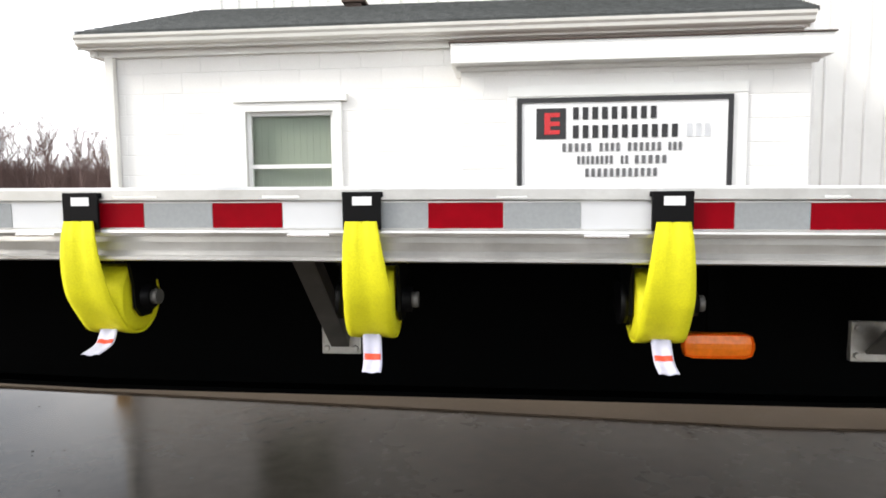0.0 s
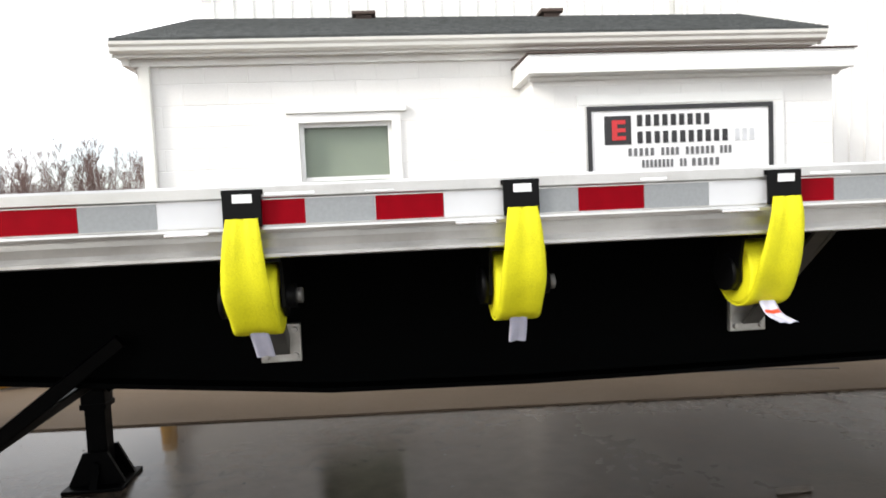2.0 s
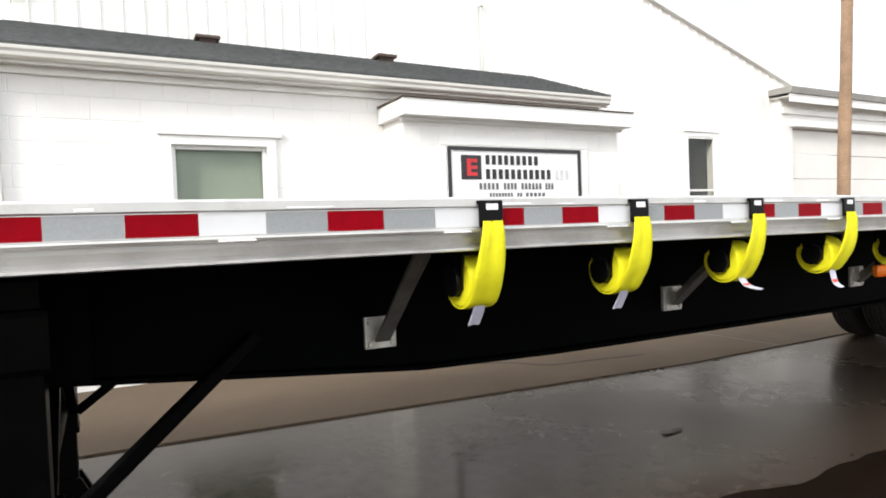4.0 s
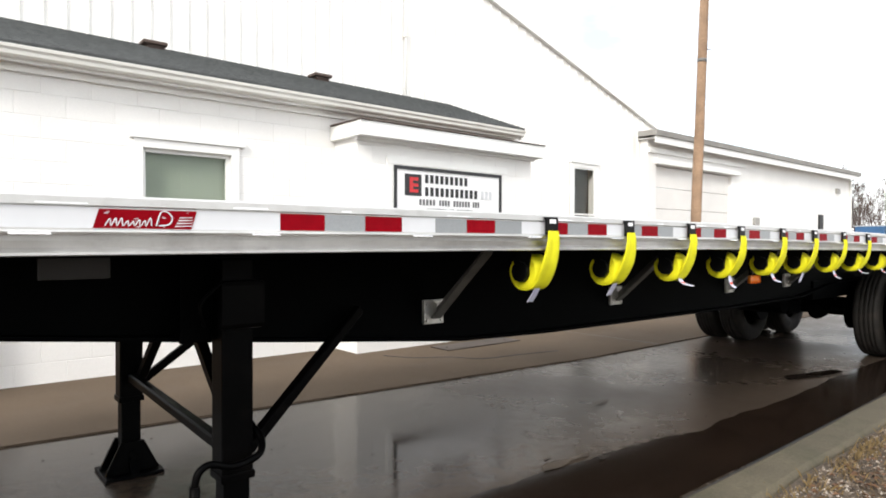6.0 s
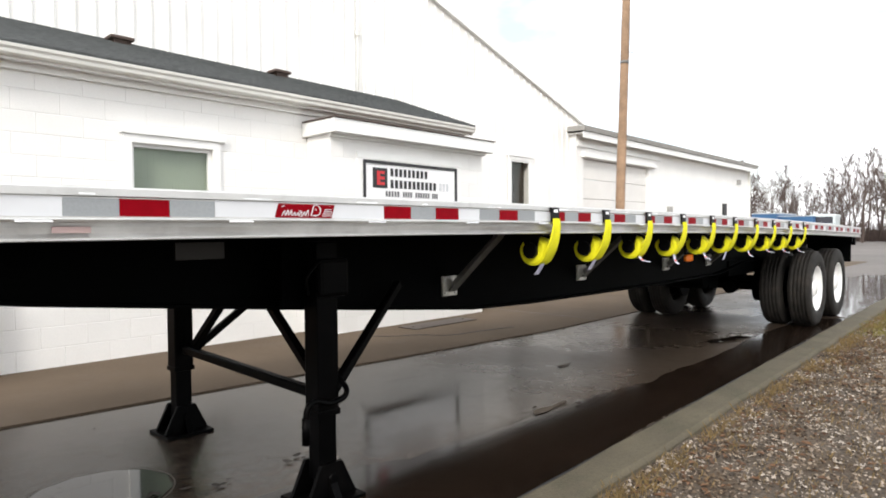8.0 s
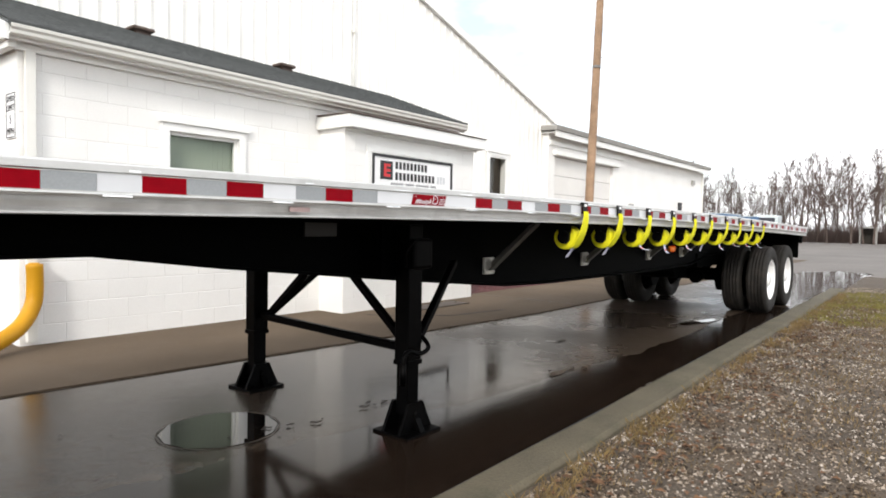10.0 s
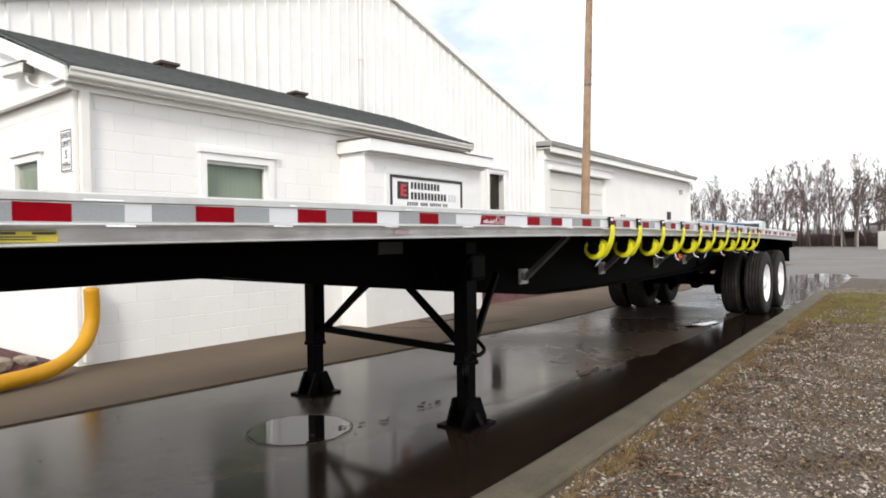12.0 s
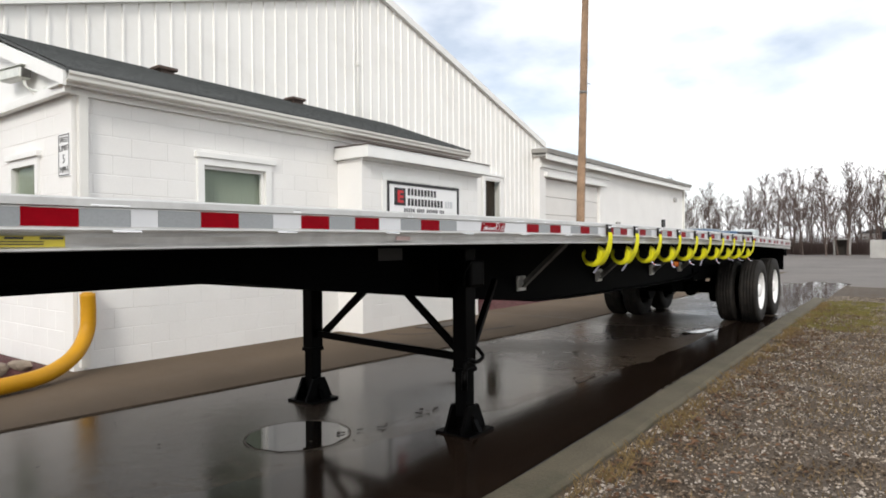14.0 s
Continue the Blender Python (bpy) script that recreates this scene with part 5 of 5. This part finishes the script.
def winch_strap(k, sway, tag_out, tag_len):
    """One strap: hook over the rail, webbing that hangs to a roll on a winch beneath the rail."""
    x = STRAP_X[k]
    c = camber(x)
    words = "white tag trailing inwards" if tag_out > 0 else "red-printed tag curling outwards"
    s = thing("winch_strap", "yellow strap on a black rail winch, " + words, "cargo strap", "cargo straps along the trailer rail", at=(x, NEAR, c))
    hk = bmesh.new()
    box(-0.040, 0.040, -0.012, -0.004, 1.334, 1.413, 0.002, hk)
    box(-0.043, 0.043, -0.004, 0.004, 1.402, 1.413, 0.002, hk)
    hook = part("flat_hook", hk, M_HOOK, s, "black steel flat hook")
    part("hook_label", box(-0.018, 0.022, -0.0142, -0.0124, 1.385, 1.403), M_LABEL, hook, "small white label")
    roll_y, roll_z, wrap = 0.112, 1.17, 0.083
    arc = [(0, roll_y + wrap * math.cos(radians(a)), roll_z + wrap * math.sin(radians(a))) for a in (206, 235, 265, 295, 325, 355, 380)]
    pts = spline([(0, -0.015, 1.352), (sway * 0.3, -0.019, 1.31), (sway * 0.8, -0.012, 1.25), (sway, 0.008, 1.185)] + arc, 5)
    part("webbing", strap_band(pts, 0.102, 0.004, taper=lambda u: 0.64 + 0.36 * min(1, u * 3.6)), M_YELLOW, s, "bright yellow webbing")
    # second turn of the band on the drum
    roll = bmesh.new()
    prof = [(0.03, -0.054), (0.074, -0.054), (0.079, -0.050), (0.079, 0.048), (0.074, 0.052), (0.03, 0.052)]
    ring = []
    for i in range(28):
        a = 2 * math.pi * i / 28
        ring.append([roll.verts.new((u, roll_y + (r + 0.003 * math.sin(3 * a + k)) * math.cos(a), roll_z + r * math.sin(a))) for r, u in prof])
    for i in range(28):
        a, b = ring[i], ring[(i + 1) % 28]
        for j in range(5):
            roll.faces.new((a[j], a[j + 1], b[j + 1], b[j])).smooth = j in (2,)
    bmesh.ops.recalc_face_normals(roll, faces=roll.faces[:])
    part("strap_roll", roll, M_YELLOW, s, "rolled yellow webbing")
    fr = bmesh.new()
    for u in (-0.066, 0.058):
        prism([(0.05, 1.266), (0.175, 1.266), (0.157, 1.2), (0.154, 1.15), (0.132, 1.125), (0.094, 1.125), (0.07, 1.15), (0.068, 1.2)], "x", u, u + 0.008, fr)
    box(-0.066, 0.066, 0.03, 0.185, 1.256, 1.266, bm=fr)
    part("winch_frame", fr, M_HOOK, s, "black winch frame")
    dr_ = bmesh.new()
    rod((-0.075, roll_y, roll_z), (0.085, roll_y, roll_z), 0.028, seg=14, bm=dr_)
    part("drum", dr_, M_HOOK, s)
    part("drum_cap", rod((0.085, roll_y, roll_z), (0.10, roll_y, roll_z), 0.018, seg=12), M_STRUT, s, "grey drum end")
    part("ratchet_wheel", rod((-0.082, roll_y, roll_z), (-0.0665, roll_y, roll_z), 0.046, seg=12), M_HOOK, s)
    # care tag, trailing under the deck or curling outwards
    drop = math.sqrt(max(0.0004, tag_len ** 2 - tag_out ** 2))
    y0, z0 = 0.07, 1.108
    if tag_out > 0:
        tp = spline([(0, y0, z0), (0.004, y0 + 0.4 * tag_out, z0 - 0.45 * drop), (0.006, y0 + tag_out, z0 - drop)], 4)
    else:
        tp = spline([(0, y0, z0), (0.004, y0 + 0.35 * tag_out, z0 - 0.75 * drop), (0.006, y0 + tag_out, z0 - drop)], 4)
    tag = part("care_tag", strap_band(tp, 0.042, 0.0015), M_TAGCLOTH, s, "white cloth care tag")
    if tag_out < 0:
        part("tag_print", strap_band(tp[3:5], 0.038, 0.0026), M_TAGRED, tag, "red print")
    return s


winch = random.Random(21)
tag_outs = (0.055, 0.05, -0.085, -0.04, -0.06, 0.03, -0.05, -0.08, -0.07, -0.075)
for k in range(10):
    winch_strap(k, winch.uniform(-0.008, 0.008), tag_outs[k], winch.uniform(0.088, 0.1))


# ---- far lot: trees, parked equipment ----
def tree_proto(seed, height, mat, levels=5, start_r=0.16):
    """A bare winter tree: tapered trunk with forked limbs, and a crown of fine twigs."""
    r = random.Random(seed)
    trunk, twigs = ([], []), ([], [])

    def limb(store, p, q, r0, r1, sides):
        vs, fs = store
        d = (q - p).normalized()
        u = d.orthogonal().normalized()
        v = d.cross(u)
        k = len(vs)
        for c, rad in ((p, r0), (q, r1)):
            for i in range(sides):
                a = 2 * math.pi * i / sides
                vs.append(tuple(c + rad * (math.cos(a) * u + math.sin(a) * v)))
        for i in range(sides):
            fs.append((k + i, k + (i + 1) % sides, k + sides + (i + 1) % sides, k + sides + i))

    def grow(p, d, length, rad, level):
        mid = p + d * length * 0.5 + Vector((r.gauss(0, 1), r.gauss(0, 1), 0)) * length * 0.05
        end = mid + (d + Vector((r.gauss(0, 0.15), r.gauss(0, 0.15), 0.18))).normalized() * length * 0.5
        limb(twigs, p, mid, rad, rad * 0.75, 3)
        limb(twigs, mid, end, rad * 0.75, rad * 0.35, 3)
        if level >= levels:
            return
        for k in range(r.choice((3, 4))):
            a, s, f = r.uniform(0, 6.283), r.uniform(0.35, 0.8), r.uniform(0.3, 1.0)
            nd = (d + Vector((math.cos(a) * s, math.sin(a) * s, r.uniform(0.1, 0.6)))).normalized()
            grow(mid.lerp(end, (f - 0.5) * 2) if f > 0.5 else p.lerp(mid, f * 2), nd, length * r.uniform(0.4, 0.62), max(rad * 0.5, 0.009), level + 1)

    # leader with forks
    p, d, n = Vector((0, 0, -0.3)), Vector((r.gauss(0, 0.03), r.gauss(0, 0.03), 1)).normalized(), 9
    for i in range(n):
        f = i / n
        q = p + d * height / n
        limb(trunk, p, q, start_r * (1 - 0.88 * f), start_r * (1 - 0.88 * (f + 1 / n)), 6)
        if f > 0.15:
            for _ in range(r.choice((2, 3, 3))):
                a = r.uniform(0, 6.283)
                out = r.uniform(0.45, 0.9)
                nd = Vector((math.cos(a) * out, math.sin(a) * out, r.uniform(0.8, 1.6))).normalized()
                grow(p.lerp(q, r.random()), nd, height * r.uniform(0.16, 0.30) * (1.15 - 0.6 * f), start_r * (0.45 - 0.3 * f), 2)
        p = q
        d = (d + Vector((r.gauss(0, 0.07), r.gauss(0, 0.07), 0.05))).normalized()
    t = thing("tree", "bare grey-brown winter tree at the lot's edge", "tree", "bare trees round the lot")
    a = raw("trunk", trunk[0], trunk[1], mat)
    b = raw("crown", twigs[0], twigs[1], mat)
    a.parent = b.parent = t
    return t


def clear_tall_trees(protos, places, seed):
    r = random.Random(seed)
    for i, (x, y, s) in enumerate(places):
        src = protos[i % len(protos)]
        m = pose(x, y, -0.1, 0, 0, r.uniform(0, 360)) @ Matrix.Diagonal((s * r.uniform(0.85, 1.1), s * r.uniform(0.85, 1.1), s, 1))
        if i < len(protos):
            src.matrix_basis = m
        else:
            copy_thing(src, m @ Matrix.Diagonal((1 / src.scale[0], 1 / src.scale[1], 1 / src.scale[2], 1)))


tr = random.Random(31)
right_protos = [tree_proto(100 + i, 7.5, M_BARK, 5, 0.095) for i in range(6)]
places = []
for i in range(120):
    az = radians(69 + 27 * i / 119 + tr.uniform(-0.5, 0.5))
    dist = tr.uniform(72, 100)
    s = tr.uniform(0.8, 1.05) if az < radians(80.5) else tr.uniform(0.9, 1.25)
    places.append((-7 + dist * math.sin(az), dist * math.cos(az), s))
clear_tall_trees(right_protos, places, 5)
left_protos = [tree_proto(200 + i, 7.6, M_HAZE, 5, 0.10) for i in range(4)]
places = []
for i in range(110):
    az = radians(-14 - 40 * i / 109 + tr.uniform(-0.6, 0.6))
    dist = tr.uniform(52, 66)
    places.append((dist * math.sin(az), dist * math.cos(az), tr.uniform(0.7, 0.98)))
clear_tall_trees(left_protos, places, 6)


def thicket(name, az0, az1, d0, d1, count, h, mat, label, seed):
    """Low tangled scrub: thin leaning stems."""
    r = random.Random(seed)
    vs, fs = [], []
    for _ in range(count):
        az, d = radians(r.uniform(az0, az1)), r.uniform(d0, d1)
        x, y, hh = -5 + d * math.sin(az), d * math.cos(az), h * r.uniform(0.35, 1.0)
        for _ in range(2):
            a, l, w = r.uniform(0, 6.283), r.uniform(0.1, 0.6), r.uniform(0.02, 0.05)
            k = len(vs)
            vs += [(x - w, y, -0.2), (x + w, y + w, -0.2), (x + l * math.cos(a), y + l * math.sin(a), hh)]
            fs.append((k, k + 1, k + 2))
    return tagged(raw(name, vs, fs, mat), label, "scrub", "", "stuff")


thicket("scrub", 68, 98, 76, 98, 9000, 3.0, M_BARK_RED, "tangled brown scrub under the bare trees", 1)
thicket("scrub", -56, -12, 54, 66, 20000, 5.0, M_HAZE, "dense red-brown scrub beyond the building", 2)

# box trucks and a pale cab across the lot, seen end on
for x, y, w, h in ((51.0, 15.2, 1.9, 2.6), (51.5, 13.0, 2.5, 2.35)):
    b = thing("blue_box_trailer", "blue box trailer parked across the lot", "trailer", "trailers parked across the lot", at=(x, y, 0))
    part("box_body", box(0, 6, -w / 2, w / 2, 1.0, h, 0.05), M_BLUE, b)
    part("roof_rim", box(-0.03, 6.03, -w / 2 - 0.03, w / 2 + 0.03, h + 0.002, h + 0.06), M_TRUCK, b)
    part("chassis", box(0, 6, -0.5, 0.5, 0.7, 0.998), M_BLACK, b)
    for dx in (1.0, 4.8):
        for dy in (-w / 2 + 0.15, w / 2 - 0.15):
            part("wheel", rod((dx, dy - 0.12, 0.5), (dx, dy + 0.12, 0.5), 0.5, seg=20), M_TYRE, b)
tk = thing("pale_truck", "pale truck cab parked across the lot", "truck", at=(52.5, 11.3, 0))
part("hood", box(-1.4, 0.0, -0.8, 0.8, 0.7, 1.75, 0.12), M_TRUCK, tk)
part("cab", box(0.002, 1.8, -0.95, 0.95, 0.7, 2.5, 0.16), M_TRUCK, tk)
part("windscreen", box(-0.02, 0.02, -0.75, 0.75, 1.75, 2.3, 0.01), M_DARKGLASS, tk)
for dx in (-0.9, 1.3):
    for dy in (-0.8, 0.8):
        part("wheel", rod((dx, dy - 0.12, 0.45), (dx, dy + 0.12, 0.45), 0.45, seg=18), M_TYRE, tk)

blk = thing("concrete_barrier", "grey concrete block barrier standing in the lot", "barrier", at=(55.5, -2.0, 0))
for i in range(3):
    part("block", box(0, 1.2, 4.3 - 1.8 * (i + 1) + 0.02, 4.3 - 1.8 * i, 0, 1.5, 0.03), M_CONCRETE, blk)
mach = thing("dark_machine", "dark machine part standing on the concrete block", "machine", at=(56.1, 0.6, 1.5))
part("body", box(-0.4, 0.4, -1.2, 0.9, 0.0, 0.7, 0.06), M_HOOK, mach)
part("arm", bar((0, 0.6, 0.6), (0, -0.2, 1.1), 0.18), M_HOOK, mach)
shed2 = thing("open_shed", "small dark open shed by the trees", "shed", at=(70, 5.4, 0))
part("back", box(0.9, 1.0, -0.62, 0.62, 0.0, 1.6), M_DARKROOM, shed2)
part("roof", box(-0.15, 1.1, -0.8, 0.8, 1.6, 1.75), M_EAVE, shed2)
part("side", box(0.0, 1.0, -0.75, -0.63, 0, 1.598), M_EAVE, shed2)
part("side", box(0.0, 1.0, 0.63, 0.75, 0, 1.598), M_EAVE, shed2)
house = thing("white_house", "far low white house between the trees", "house", at=(102, 3.9, 0))
part("wall", box(0, 8, -3.2, 1.9, 0, 2.6), M_TRIM, house)
part("roof", prism([(-3.5, 2.6), (2.2, 2.6), (-0.6, 3.5)], "x", -0.4, 8.4), M_SHINGLE, house)

# ---- painted blocks of the walls, one by one ----
BW, BH, J = 0.406, 0.203, 0.0


def block_mesh(w, h, d=0.0037):
    bm = bmesh.new()
    b = 0.006
    q = [(-w / 2, d, -h / 2), (w / 2, d, -h / 2), (w / 2, d, h / 2), (-w / 2, d, h / 2)]
    f = [(-w / 2 + b, 0, -h / 2 + b), (w / 2 - b, 0, -h / 2 + b), (w / 2 - b, 0, h / 2 - b), (-w / 2 + b, 0, h / 2 - b)]
    vq, vf = [bm.verts.new(p) for p in q], [bm.verts.new(p) for p in f]
    bm.faces.new(vf)
    for k in range(4):
        bm.faces.new((vq[k], vq[(k + 1) % 4], vf[(k + 1) % 4], vf[k]))
    bmesh.ops.recalc_face_normals(bm, faces=bm.faces[:])
    me = bpy.data.meshes.new("block")
    bm.to_mesh(me)
    bm.free()
    me.materials.append(M_PAINT)
    return me


block_cache = {}


def lay_blocks(parent, u0, u1, z1, place, hole=None):
    """Running bond from u0 to u1; place(u, z) gives the pose of a block's face."""
    row = 0
    while row * BH < z1 - 0.02:
        za, zb = row * BH, min((row + 1) * BH, z1)
        u = u0 - (BW / 2 if row % 2 else 0)
        while u < u1 - 0.01:
            a, b = max(u, u0), min(u + BW, u1)
            pieces = [(a, b)]
            if hole and zb > hole[2] + 0.01 and za < hole[3] - 0.01:
                pieces = [(a, min(b, hole[0])), (max(a, hole[1]), b)]
            for a, b in pieces:
                if b - a < 0.03:
                    continue
                key = (round(b - a, 3), round(zb - za, 3))
                if key not in block_cache:
                    block_cache[key] = block_mesh(key[0] - J, key[1] - J)
                ob = new("block", block_cache[key])
                ob.parent = parent
                ob.matrix_basis = place((a + b) / 2, (za + zb) / 2)
            u += BW
        row += 1


br = random.Random(8)
lay_blocks(wall_front, WX0, WX1, WTOP - 0.05, lambda u, z: pose(u, WY + br.uniform(-0.0008, 0.0008), z), WIN)
lay_blocks(wall_left, WY, 8.43, WTOP - 0.05, lambda u, z: pose(WX0 + br.uniform(-0.0008, 0.0008), u, z, 0, 0, -90), LW)
lay_blocks(bpy.data.objects["wall_bay"], BX0, BX1, BTOP, lambda u, z: pose(u, BY + br.uniform(-0.0008, 0.0008), z), None)
